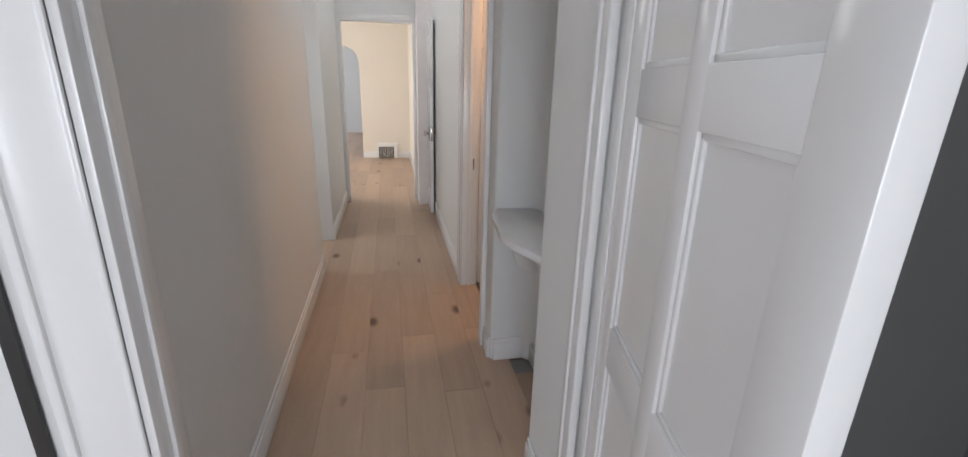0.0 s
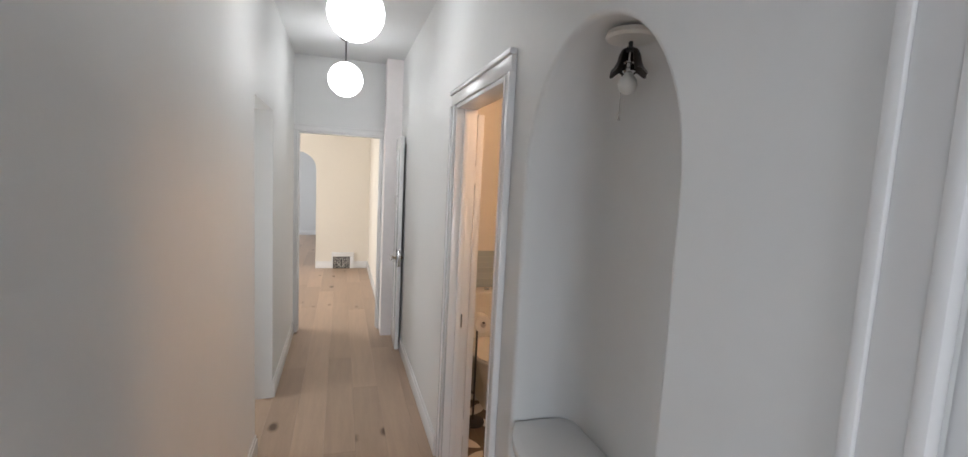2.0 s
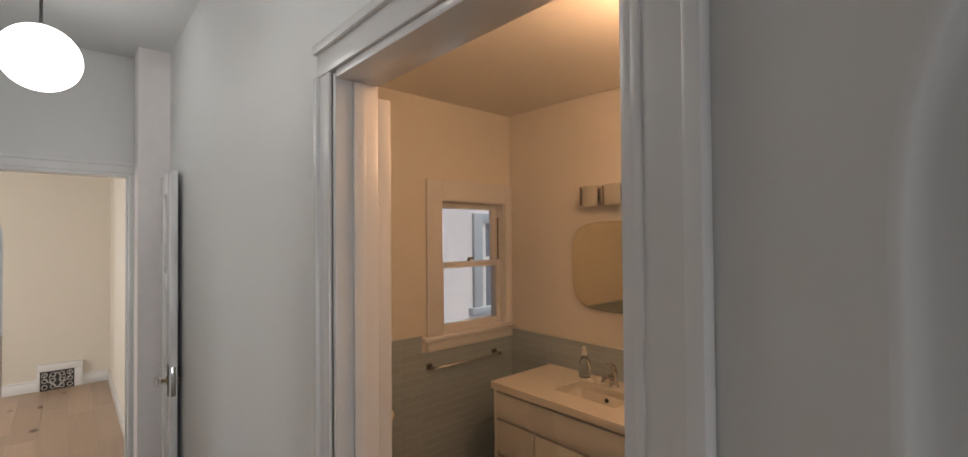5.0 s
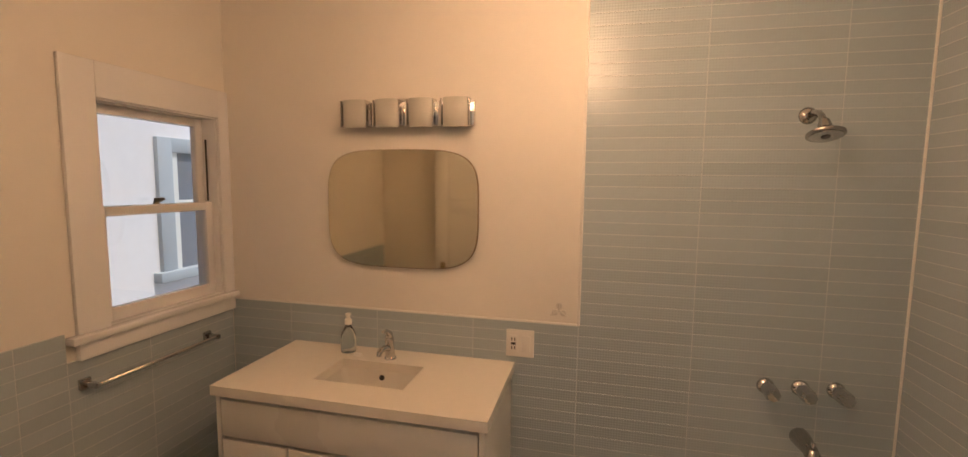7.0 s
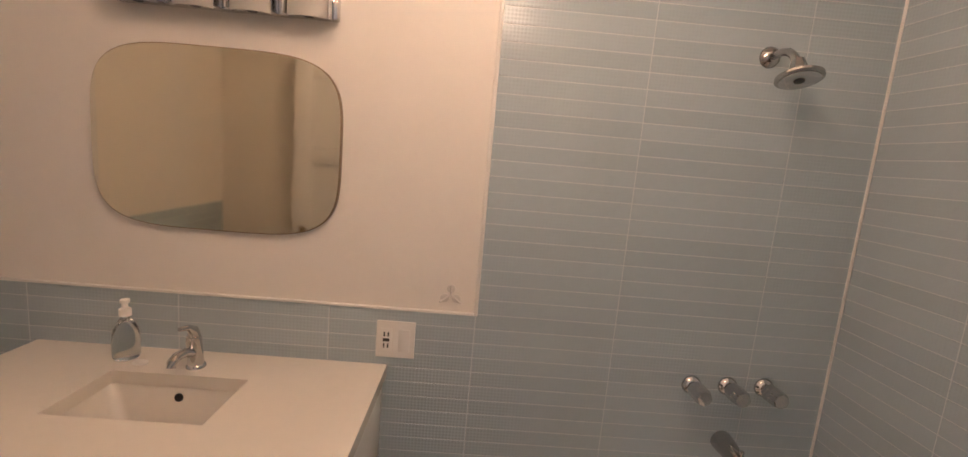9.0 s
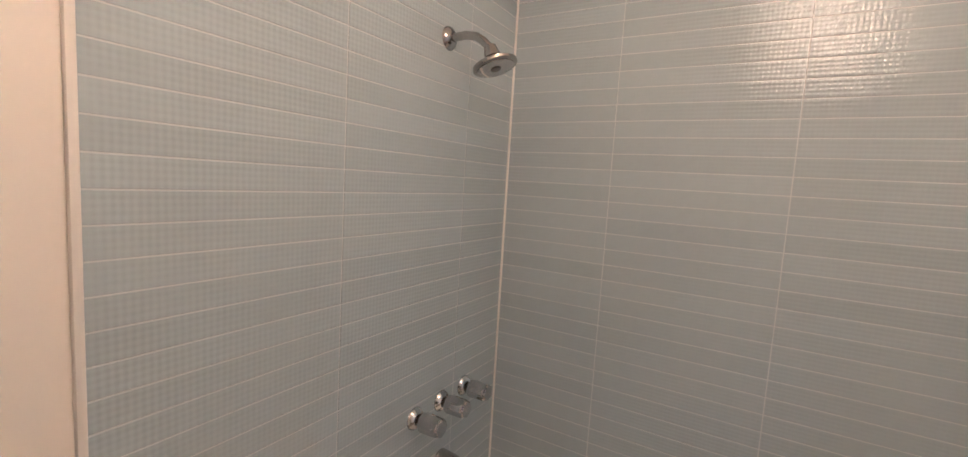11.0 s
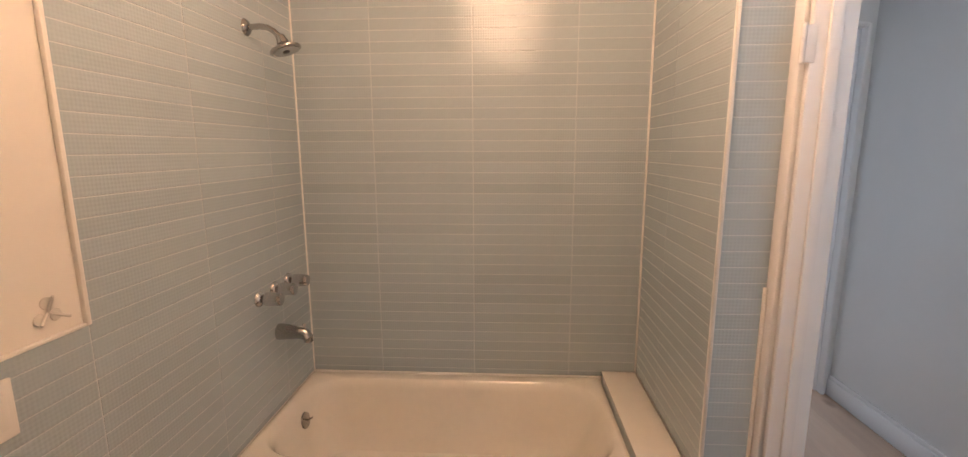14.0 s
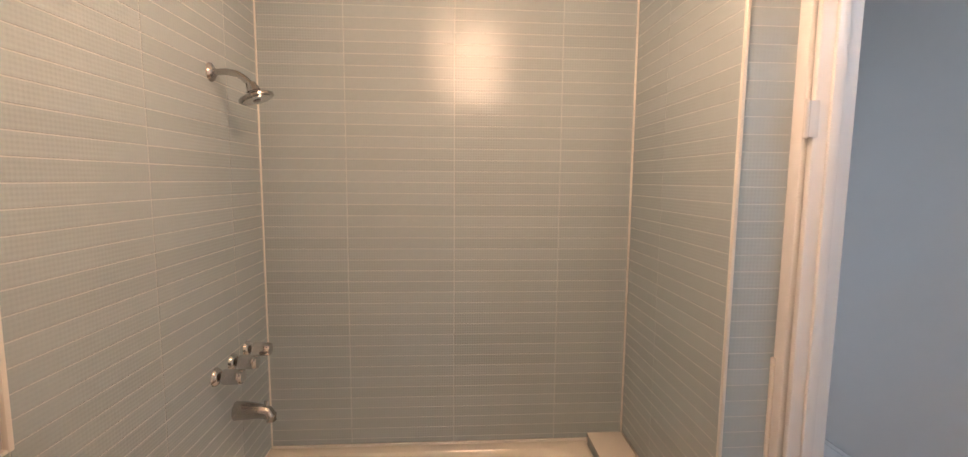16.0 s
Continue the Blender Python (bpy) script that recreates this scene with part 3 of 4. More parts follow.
# ---- hall things ----
def globe_pendant(x, y, z, r, top, name="globe_pendant", mat=HALLGLOBE, label="lit white opal globe pendant with dark grey canopy", group="hall pendants"):
    g = thing(name, label, "pendant lamp", at=pose(x, y, top), group=group)
    part("canopy", lathe([(0, -0.001), (0.052, -0.001), (0.055, -0.02), (0.053, -0.05), (0.046, -0.068), (0.03, -0.08), (0.012, -0.084), (0, -0.084)], 28), CANOPY, g)
    d = z - top
    part("rod", lathe([(0.006, -0.08), (0.006, d + r - 0.012), (0.016, d + r - 0.012), (0.022, d + r + 0.002 - 0.012), (0.022, d + r - 0.02)], 14), CANOPY, g)
    part("globe", lathe([(r * math.sin(math.pi * k / 20), d + r * math.cos(math.pi * k / 20)) for k in range(1, 20)] + [(0, d - r)], 36), mat, g, "glowing white glass globe")
    return g


globe_pendant(0.137, 3.39, 2.468, 0.138, HC)
globe_pendant(0.10, 5.0, 2.445, 0.138, HC)
sd = thing("smoke_detector", "small round white smoke detector on ceiling", "smoke detector", at=pose(0.156, 2.95, HC))
part("base", lathe([(0, 0), (0.055, 0), (0.055, -0.01), (0, -0.01)], 28), PLASTIC, sd)
part("cover", lathe([(0.05, -0.01), (0.05, -0.022), (0.04, -0.032), (0.015, -0.036), (0, -0.036)], 28), PLASTIC, sd)


def shelf_front(t):
    return 0.695 - 0.088 * math.sin(math.pi * t) ** 0.8 - 0.02 * t + 0.008 * math.sin(4 * math.pi * t)


shelf = thing("niche_shelf", "white painted niche shelf with scalloped brackets", "shelf")
ol = [(0.878, 1.632), (0.878, 2.335)] + [(shelf_front(1 - k / 24), 2.345 - (2.345 - 1.632) * k / 24) for k in range(25)]
part("shelf_board", prism(ol, "z", 0.828, 0.858, 0.004), GLOSS, shelf)
for y in (1.645, 2.31):
    d0 = 0.675 if y > 2 else 0.70
    prof = [(0.87, 0.828), (d0, 0.828), (d0 + 0.004, 0.80)]
    for a, b, z0, z1 in ((d0 + 0.004, d0 + 0.045, 0.80, 0.745), (d0 + 0.045, d0 + 0.08, 0.745, 0.66), (d0 + 0.08, 0.865, 0.66, 0.52)):
        prof += [(a + (b - a) * (1 - math.cos(math.pi / 2 * k / 6)) , z0 + (z1 - z0) * math.sin(math.pi / 2 * k / 6)) for k in range(1, 7)]
    prof += [(0.87, 0.52)]
    part("bracket", prism(prof, "y", y, y + 0.018, 0.002), GLOSS, shelf, "scalloped bracket")
apron = [(1.63, 0.828)] + [(1.63 + 0.66 * k / 36, 0.80 - 0.014 * abs(math.sin(math.pi * k / 9))) for k in range(37)] + [(2.29, 0.828)]
part("apron", prism(apron, "x", 0.70, 0.715, 0.002), GLOSS, shelf, "scalloped apron")

nl = thing("niche_lamp", "small ceiling lamp with dark brown flared shade and bare bulb", "lamp", at=pose(0.775, 1.985, 2.062) @ Matrix.Scale(0.78, 4))
part("ceiling_plate", lathe([(0, 0.012), (0.075, 0.012), (0.082, -0.004), (0.075, -0.014), (0.03, -0.018), (0, -0.018)], 32), PLASTIC, nl, "round off-white ceiling plate")
part("stem", lathe([(0.007, -0.018), (0.007, -0.036), (0.014, -0.04), (0.014, -0.05), (0, -0.05)], 14), BLACK, nl)
sh = bmesh.new()
prof = [(0.010, -0.036), (0.026, -0.044), (0.035, -0.062), (0.040, -0.085), (0.050, -0.105), (0.060, -0.118)]
rings = []
for inner_side in (0, 1):
    for i, (r, z) in enumerate(prof if not inner_side else prof[::-1]):
        w = (r / 0.060) ** 3
        rr_ = r - 0.003 * inner_side
        rings.append([sh.verts.new(((rr_ + 0.005 * w * math.cos(6 * a)) * math.cos(a), (rr_ + 0.005 * w * math.cos(6 * a)) * math.sin(a), z - 0.010 * w * math.cos(6 * a))) for a in [radians(-105) + radians(300) * k / 48 for k in range(49)]])
for p, q in zip(rings, rings[1:] + rings[:1]):
    for k in range(48):
        sh.faces.new((p[k], p[k + 1], q[k + 1], q[k]))
for e in (0, 48):
    half = len(prof)
    for k in range(half - 1):
        sh.faces.new((rings[k][e], rings[k + 1][e], rings[2 * half - 2 - k][e], rings[2 * half - 1 - k][e]))
bmesh.ops.recalc_face_normals(sh, faces=sh.faces)
part("shade", sh, BROWN, nl, "dark brown leaf-edged shade, split at the front")
part("socket", lathe([(0, -0.045), (0.007, -0.045), (0.010, -0.080), (0.021, -0.083), (0.021, -0.087), (0.017, -0.09), (0.017, -0.103), (0.021, -0.106), (0.021, -0.112), (0.015, -0.118), (0, -0.118)], 20), CHROME, nl, "bright metal lamp socket")
part("bulb", lathe([(0.012, -0.116), (0.016, -0.124), (0.027, -0.138), (0.031, -0.155), (0.025, -0.174), (0.011, -0.184), (0, -0.186)], 22), BULB, nl, "unlit frosted bulb")
part("pull_chain", tube([(0.0, 0.03, -0.09), (0.0, 0.036, -0.12), (0.0, 0.037, -0.25), (0.0, 0.037, -0.265)], [0.0016, 0.0016, 0.0016, 0.005], 8), NICKEL, nl)

vent = thing("wall_register", "black patterned iron floor register in white frame", "register", at=pose(0.105, FY - 0.03, 0.0))
part("surround", boxes(((-0.165, -0.012, 0.212), (0.215, 0.028, 0.285)), ((-0.165, -0.012, 0.001), (-0.143, 0.028, 0.212)), ((0.143, -0.012, 0.001), (0.215, 0.028, 0.212)), bevel=0.003), GLOSS, vent)
part("backing", bx((-0.142, 0.0, 0.001), (0.142, 0.006, 0.211)), BLACK, vent)
IRON = shader("painted_scrollwork", (0.55, 0.53, 0.50), 0.5, 0, 0.1, 20)
for i in range(4):
    for j in range(3):
        m = Matrix.Translation((-0.105 + i * 0.07, -0.004, 0.04 + j * 0.066)) @ Euler((radians(90), 0, 0)).to_matrix().to_4x4()
        part("scroll", lathe([(0.018, 0), (0.026, 0), (0.026, 0.004), (0.018, 0.004), (0.018, 0)], 14, m), IRON, vent)
for side in (-1, 1):
    for k in range(3):
        part("leaf", tube([(0, -0.004, 0.02), (side * 0.03 * (k + 1), -0.004, 0.07 + 0.02 * k), (side * (0.02 + 0.045 * k), -0.004, 0.13 + 0.02 * (2 - k)), (side * 0.05 * k, -0.004, 0.19)], 0.004, 6), IRON, vent)
lw = thing("window_living", "bright window with white painted frame", "window", kind="structure")
for a, b in (((0.545, 6.24, 1.12), (0.558, 6.3, 1.92)), ((0.545, 6.75, 1.12), (0.558, 6.82, 1.92)), ((0.545, 6.3, 1.85), (0.558, 6.75, 1.92)), ((0.52, 6.22, 1.12), (0.57, 6.84, 1.15)), ((0.60, 6.3, 1.48), (0.64, 6.75, 1.52))):
    part("window_frame", bx(a, b, 0.003), GLOSS, lw)
pn = part("pane", bx((0.625, 6.3, 1.15), (0.631, 6.75, 1.85)), PANE, lw)
pn.visible_shadow = False


# ---- bathroom: tub ----
def rr(cx, cy, hw, hh, r, n=8):
    out = []
    for q, (sx, sy) in enumerate(((1, 1), (-1, 1), (-1, -1), (1, -1))):
        for k in range(n + 1):
            a = math.pi / 2 * (q + k / n)
            out.append((cx + sx * (hw - r) + r * math.cos(a), cy + sy * (hh - r) + r * math.sin(a)))
    return out


def loft(loops, cap_first=False, cap_last=True):
    bm = bmesh.new()
    vs = [[bm.verts.new((x, y, z)) for x, y in pts] for pts, z in loops]
    n = len(vs[0])
    for p, q in zip(vs, vs[1:]):
        for k in range(n):
            bm.faces.new((p[k], p[(k + 1) % n], q[(k + 1) % n], q[k]))
    if cap_first:
        bm.faces.new(vs[0][::-1])
    if cap_last:
        bm.faces.new(vs[-1])
    bmesh.ops.recalc_face_normals(bm, faces=bm.faces)
    return bm


TX0, TX1 = 1.074, VX - 0.002
cx, cy, hw, hh = (TX0 + TX1) / 2, (TB + TF) / 2, (TX1 - TX0) / 2, (TF - TB) / 2
ix, iy, iw, ih = (1.115 + 2.42) / 2, (1.862 + 2.412) / 2, 0.6525, 0.275
tub = thing("bathtub", "off-white enamel alcove bathtub", "bathtub")
part("shell", loft([(rr(cx, cy, hw, hh, 0.004), 0.0), (rr(cx, cy, hw, hh, 0.004), 0.352), (rr(cx, cy, hw - 0.004, hh - 0.004, 0.006), 0.366), (rr(cx, cy, hw - 0.014, hh - 0.014, 0.01), 0.372),
                    (rr(ix, iy, iw + 0.012, ih + 0.01, 0.17), 0.371), (rr(ix, iy, iw, ih, 0.165), 0.362), (rr(ix, iy, iw - 0.015, ih - 0.012, 0.16), 0.33), (rr(ix + 0.02, iy, iw - 0.06, ih - 0.04, 0.15), 0.20),
                    (rr(ix + 0.035, iy, iw - 0.10, ih - 0.065, 0.14), 0.11), (rr(ix + 0.045, iy, iw - 0.14, ih - 0.10, 0.11), 0.07), (rr(ix + 0.05, iy, iw - 0.22, ih - 0.16, 0.08), 0.06)]), ENAMEL, tub)
ot = Matrix.Translation((2.392, 2.045, 0.268)) @ Euler((0, radians(-80), 0)).to_matrix().to_4x4()
ov = part("overflow_plate", lathe([(0, 0.012), (0.01, 0.011), (0.034, 0.006), (0.036, 0.0), (0, 0.0)], 24, ot), NICKEL, tub, "round chrome overflow plate")
part("lever", tube([ot @ Vector((0, 0, 0.01)), ot @ Vector((0.006, 0, 0.03)), ot @ Vector((0.01, 0, 0.036))], 0.004, 8), NICKEL, ov)
part("drain", lathe([(0, 0.066), (0.028, 0.066), (0.03, 0.061), (0, 0.061)], 24, Matrix.Translation((2.13, 2.14, 0))), CHROME, tub)
part("caulk", bx((TX0, TB - 0.002, 0.366), (TX1, TB + 0.007, 0.376), 0.002), PLASTIC, tub)
lg = thing("tub_ledge", "off-white tiled ledge at the foot of the tub", "ledge")
part("core", bx((AX + 0.001, TB, 0), (1.066, TF, 0.392)), GROUT, lg)
part("tile", bx((AX + 0.002, TB + 0.001, 0.392), (1.071, TF + 0.007, 0.402), 0.002), QUARTZ, lg)
part("tile", bx((AX + 0.002, TF, 0.0), (1.071, TF + 0.007, 0.390), 0.0015), QUARTZ, lg)

# ---- bathroom: shower and taps ----
sw = thing("shower_head", "brushed nickel shower head on bent arm", "shower head")
X90 = Euler((0, radians(-90), 0)).to_matrix().to_4x4()
part("flange", lathe([(0, 0), (0.030, 0), (0.028, 0.005), (0.018, 0.013), (0.012, 0.016), (0, 0.016)], 24, Matrix.Translation((VX - 0.008, 2.145, 1.865)) @ X90), NICKEL, sw)
part("arm", tube([(VX - 0.01, 2.145, 1.865), (VX - 0.06, 2.145, 1.868), (VX - 0.09, 2.145, 1.862), (VX - 0.11, 2.145, 1.85), (VX - 0.133, 2.145, 1.828)], 0.0105, 14), NICKEL, sw)
hd = Matrix.Translation((VX - 0.133, 2.145, 1.830)) @ Euler((0, radians(20), 0)).to_matrix().to_4x4()
part("collar", lathe([(0, 0.004), (0.015, 0.004), (0.017, -0.004), (0.02, -0.014), (0.022, -0.024), (0, -0.024)], 20, hd), NICKEL, sw)
part("head", lathe([(0.018, -0.02), (0.024, -0.03), (0.046, -0.037), (0.055, -0.043), (0.055, -0.049), (0.050, -0.052), (0, -0.051)], 32, hd), NICKEL, sw)
part("spray_face", lathe([(0, -0.0535), (0.02, -0.0545), (0.046, -0.054), (0.046, -0.051)], 24, hd), CHROME, sw)
part("nozzle", lathe([(0, -0.057), (0.012, -0.0565), (0.014, -0.053), (0, -0.053)], 16, hd), CANOPY, sw, "dark centre nozzle")
for y, z in ((2.215, 0.876), (2.10, 0.880), (1.985, 0.884)):
    tp = thing("tub_tap", "chrome and clear-fluted tub tap handle", "tap", at=Matrix.Translation((VX - 0.008, y, z)) @ X90, group="tub taps")
    part("escutcheon", lathe([(0, 0), (0.031, 0), (0.030, 0.005), (0.022, 0.014), (0.015, 0.018), (0, 0.018)], 24), CHROME, tp)
    part("spindle", lathe([(0.012, 0.016), (0.012, 0.03), (0, 0.03)], 14), BLACK, tp)
    fl = bmesh.new()
    rg = []
    for r, h in ((0.0, 0.028), (0.024, 0.028), (0.026, 0.036), (0.0245, 0.08), (0.021, 0.09), (0.0, 0.092)):
        rg.append([fl.verts.new(((r + 0.0014 * math.cos(8 * a) * (r > 0)) * math.cos(a), (r + 0.0014 * math.cos(8 * a) * (r > 0)) * math.sin(a), h)) for a in [2 * math.pi * k / 32 for k in range(32)]])
    for p, q in zip(rg, rg[1:]):
        for k in range(32):
            fl.faces.new((p[k], p[(k + 1) % 32], q[(k + 1) % 32], q[k]))
    bmesh.ops.remove_doubles(fl, verts=fl.verts, dist=1e-5)
    bmesh.ops.recalc_face_normals(fl, faces=fl.faces)
    part("handle", fl, CHROME, tp)
sp = thing("tub_spout", "dull chrome tub spout with diverter knob", "tub spout")
part("body", tube([(VX - 0.006, 2.09, 0.695), (VX - 0.04, 2.09, 0.695), (VX - 0.09, 2.09, 0.692), (VX - 0.118, 2.09, 0.686), (VX - 0.130, 2.09, 0.672), (VX - 0.131, 2.09, 0.655)], [0.034, 0.032, 0.026, 0.024, 0.021, 0.018], 20), NICKEL, sp)
part("diverter", lathe([(0.004, 0), (0.004, 0.012), (0.008, 0.014), (0.008, 0.022), (0, 0.024)], 12, Matrix.Translation((VX - 0.116, 2.09, 0.708))), CHROME, sp)

# ---- bathroom: vanity ----
VY0, VY1, VXF = 3.163, 4.205, 1.94
van = thing("vanity_cabinet", "white flat-fronted bathroom vanity cabinet", "cabinet")
part("carcass", boxes(((VXF + 0.014, VY0 + 0.012, 0.09), (VX - 0.002, VY0 + 0.03, 0.832)), ((VXF + 0.014, VY1 - 0.03, 0.09), (VX - 0.002, VY1 - 0.012, 0.832)), ((VXF + 0.03, VY0 + 0.03, 0.09), (VX - 0.002, VY1 - 0.03, 0.11)), ((VX - 0.02, VY0 + 0.03, 0.11), (VX - 0.002, VY1 - 0.03, 0.832)), ((VXF + 0.045, VY0 + 0.03, 0.11), (VXF + 0.06, VY1 - 0.03, 0.832)), bevel=0.001), LACQUER, van)
part("toe_kick", bx((VXF + 0.08, VY0 + 0.02, 0), (VX - 0.01, VY1 - 0.02, 0.09)), LACQUER, van)
part("drawer_front", bx((VXF + 0.012, VY0 + 0.034, 0.675), (VXF + 0.031, VY1 - 0.034, 0.816), 0.002), LACQUER, van)
for z0, z1 in ((0.485, 0.663), (0.295, 0.473), (0.10, 0.283)):
    part("drawer_front", bx((VXF + 0.012, 3.905, z0), (VXF + 0.031, VY1 - 0.034, z1), 0.002), LACQUER, van)
dv = part("door", bx((VXF + 0.012, VY0 + 0.034, 0.10), (VXF + 0.031, 3.893, 0.663), 0.002), LACQUER, van)
top_ = thing("quartz_countertop", "off-white quartz vanity top with cut-out for basin", "countertop")
BX0, BX1, BY0, BY1 = 2.085, 2.30, 3.51, 3.875
bm = bmesh.new()
for a, b in (((VXF, VY0, 0.833), (BX0, VY1, 0.87)), ((BX1, VY0, 0.833), (VX - 0.009, VY1, 0.87)), ((BX0, VY0, 0.833), (BX1, BY0, 0.87)), ((BX0, BY1, 0.833), (BX1, VY1, 0.87))):
    B(bm, a, b)
part("slab", bm, QUARTZ, top_)
bs = thing("wash_basin", "white undermount rectangular wash basin", "basin")
bcx, bcy, bw, bh = (BX0 + BX1) / 2, (BY0 + BY1) / 2, (BX1 - BX0) / 2, (BY1 - BY0) / 2
part("bowl", loft([(rr(bcx, bcy, bw + 0.02, bh + 0.02, 0.03), 0.832), (rr(bcx, bcy, bw + 0.004, bh + 0.004, 0.02), 0.832), (rr(bcx, bcy, bw, bh, 0.025), 0.82), (rr(bcx, bcy, bw - 0.012, bh - 0.016, 0.035), 0.76), (rr(bcx, bcy, bw - 0.03, bh - 0.04, 0.04), 0.715), (rr(bcx, bcy, bw - 0.07, bh - 0.1, 0.03), 0.708)]), PORCELAIN, bs)
part("overflow_hole", lathe([(0, 0.003), (0.011, 0.003), (0.012, 0), (0, 0)], 18, Matrix.Translation((BX1 - 0.003, 3.695, 0.806)) @ Euler((0, radians(-84), 0)).to_matrix().to_4x4()), BLACK, bs)
part("drain", lathe([(0, 0.712), (0.02, 0.712), (0.022, 0.708), (0, 0.708)], 20, Matrix.Translation((bcx, bcy, 0))), CHROME, bs)
fc = thing("basin_faucet", "chrome single-lever basin faucet", "faucet", at=pose(2.355, 3.683, 0.87))
part("body", lathe([(0, 0), (0.026, 0), (0.025, 0.006), (0.021, 0.01), (0.0195, 0.06), (0.020, 0.085), (0.018, 0.095), (0, 0.097)], 24, Euler((0, radians(-6), 0)).to_matrix().to_4x4()), CHROME, fc)
part("spout", tube([(-0.012, 0, 0.045), (-0.05, 0, 0.062), (-0.085, 0, 0.066), (-0.105, 0, 0.058), (-0.108, 0, 0.046)], [0.013, 0.0125, 0.012, 0.012, 0.0105], 14), CHROME, fc)
part("lever", tube([(-0.008, 0, 0.094), (-0.012, 0, 0.112), (-0.035, 0, 0.128), (-0.07, 0, 0.136)], [0.017, 0.014, 0.008, 0.006], 12), CHROME, fc)
part("pop_up_rod", tube([(0.026, 0.0, 0.0), (0.026, 0.0, 0.03), (0.026, 0, 0.034)], [0.003, 0.003, 0.006], 8), CHROME, fc)
so = thing("soap_bottle", "clear plastic hand soap bottle with white pump cap", "soap bottle", at=pose(2.378, 3.892, 0.87))
part("bottle", lathe([(0, 0.001), (0.03, 0.001), (0.033, 0.008), (0.034, 0.05), (0.030, 0.085), (0.018, 0.11), (0.012, 0.118), (0.012, 0.128)], 24), PLEX, so, "clear bottle")
part("pump", lathe([(0, 0.125), (0.015, 0.125), (0.015, 0.145), (0.008, 0.15), (0.008, 0.162), (0.012, 0.164), (0.012, 0.172), (0, 0.173)], 18), PLASTIC, so, "white pump cap")
thing("soap_sliver", "small leftover sliver of white soap", "soap", loft([(rr(2.345, 3.83, 0.012, 0.018, 0.011), 0.8705), (rr(2.345, 3.83, 0.013, 0.02, 0.012), 0.876), (rr(2.345, 3.83, 0.008, 0.014, 0.008), 0.880)], True), PLASTIC)

# mirror, vanity light
def soft_rect(hw, hh, p=4.2, n=72):
    out = []
    for k in range(n):
        a = 2 * math.pi * k / n
        c, s = math.cos(a), math.sin(a)
        out.append((hw * math.copysign(abs(c) ** (2 / p), c), hh * math.copysign(abs(s) ** (2 / p), s)))
    return out


mi = thing("wall_mirror", "frameless soft-cornered wall mirror with thin dark edge", "mirror")
MY, MZ = 3.672, 1.50
part("backing", prism([(MY + a, MZ + b) for a, b in soft_rect(0.346, 0.255)], "x", VX - 0.016, VX - 0.001), BRASS, mi, "thin dark edge")
part("glass", prism([(MY + a, MZ + b) for a, b in soft_rect(0.3435, 0.2525)], "x", VX - 0.019, VX - 0.0165), MIRROR, mi)
vl = thing("vanity_light", "unlit four-shade chrome bar vanity light", "wall lamp")
part("back_bar", bx((VX - 0.03, 3.345, 1.85), (VX - 0.001, 3.935, 1.95), 0.003), CHROME, vl)
for i in range(4):
    y = 3.415 + i * 0.148
    arcs = [(VX - 0.045 - 0.032 * math.cos(a), y + 0.053 * math.sin(a) / math.sin(1.1)) for a in [(-1.1 + 2.2 * k / 12) for k in range(13)]]
    back = [(px + 0.005, py) for px, py in arcs[::-1]]
    part("shade", prism(arcs + back, "z", 1.842, 1.958, 0.0015), FROST, vl, "curved frosted grey glass shade")
    for side in (-1, 1):
        part("side_fin", bx((VX - 0.072, y + side * 0.0585 - 0.0025, 1.846), (VX - 0.03, y + side * 0.0585 + 0.0025, 1.954), 0.001), CHROME, vl)
    part("lamp_holder", lathe([(0, 0), (0.012, 0), (0.012, 0.05), (0, 0.05)], 12, Matrix.Translation((VX - 0.045, y, 1.846))), BLACK, vl)

# outlet, hooks
pl = thing("outlet_plate", "white double wall plate with outlet and rocker switch", "wall plate")
part("plate", bx((VX - 0.016, 3.083, 0.896), (VX - 0.0085, 3.20, 1.012), 0.003), PLASTIC, pl)
part("outlet", bx((VX - 0.0185, 3.152, 0.918), (VX - 0.0155, 3.186, 0.988), 0.001), PLASTIC, pl)
for z in (0.935, 0.971):
    for y in (3.163, 3.175):
        part("slot", bx((VX - 0.0192, y - 0.0022, z - 0.007), (VX - 0.0184, y + 0.0022, z + 0.007)), BLACK, pl)
part("test_button", bx((VX - 0.0196, 3.159, 0.948), (VX - 0.0184, 3.179, 0.958), 0.0004), BLACK, pl)
part("rocker_switch", bx((VX - 0.0195, 3.098, 0.918), (VX - 0.0155, 3.132, 0.988), 0.0015), PLASTIC, pl)
fh = thing("adhesive_hook", "small clear three-petal adhesive hook", "hook")
for k in range(3):
    a = radians(90 + 120 * k)
    y, z = 2.985 + 0.02 * math.cos(a), 1.103 + 0.02 * math.sin(a)
    part("petal", lathe([(0, 0.003), (0.012, 0.002), (0.013, 0), (0, 0)], 16, Matrix.Translation((VX - 0.001, y, z)) @ X90), HOOKCLEAR, fh)
    part("prong", tube([(VX - 0.003, 2.985, 1.103), (VX - 0.012, y, z), (VX - 0.02, 2.985 + 0.036 * math.cos(a), 1.103 + 0.036 * math.sin(a))], 0.003, 8), HOOKCLEAR, fh)

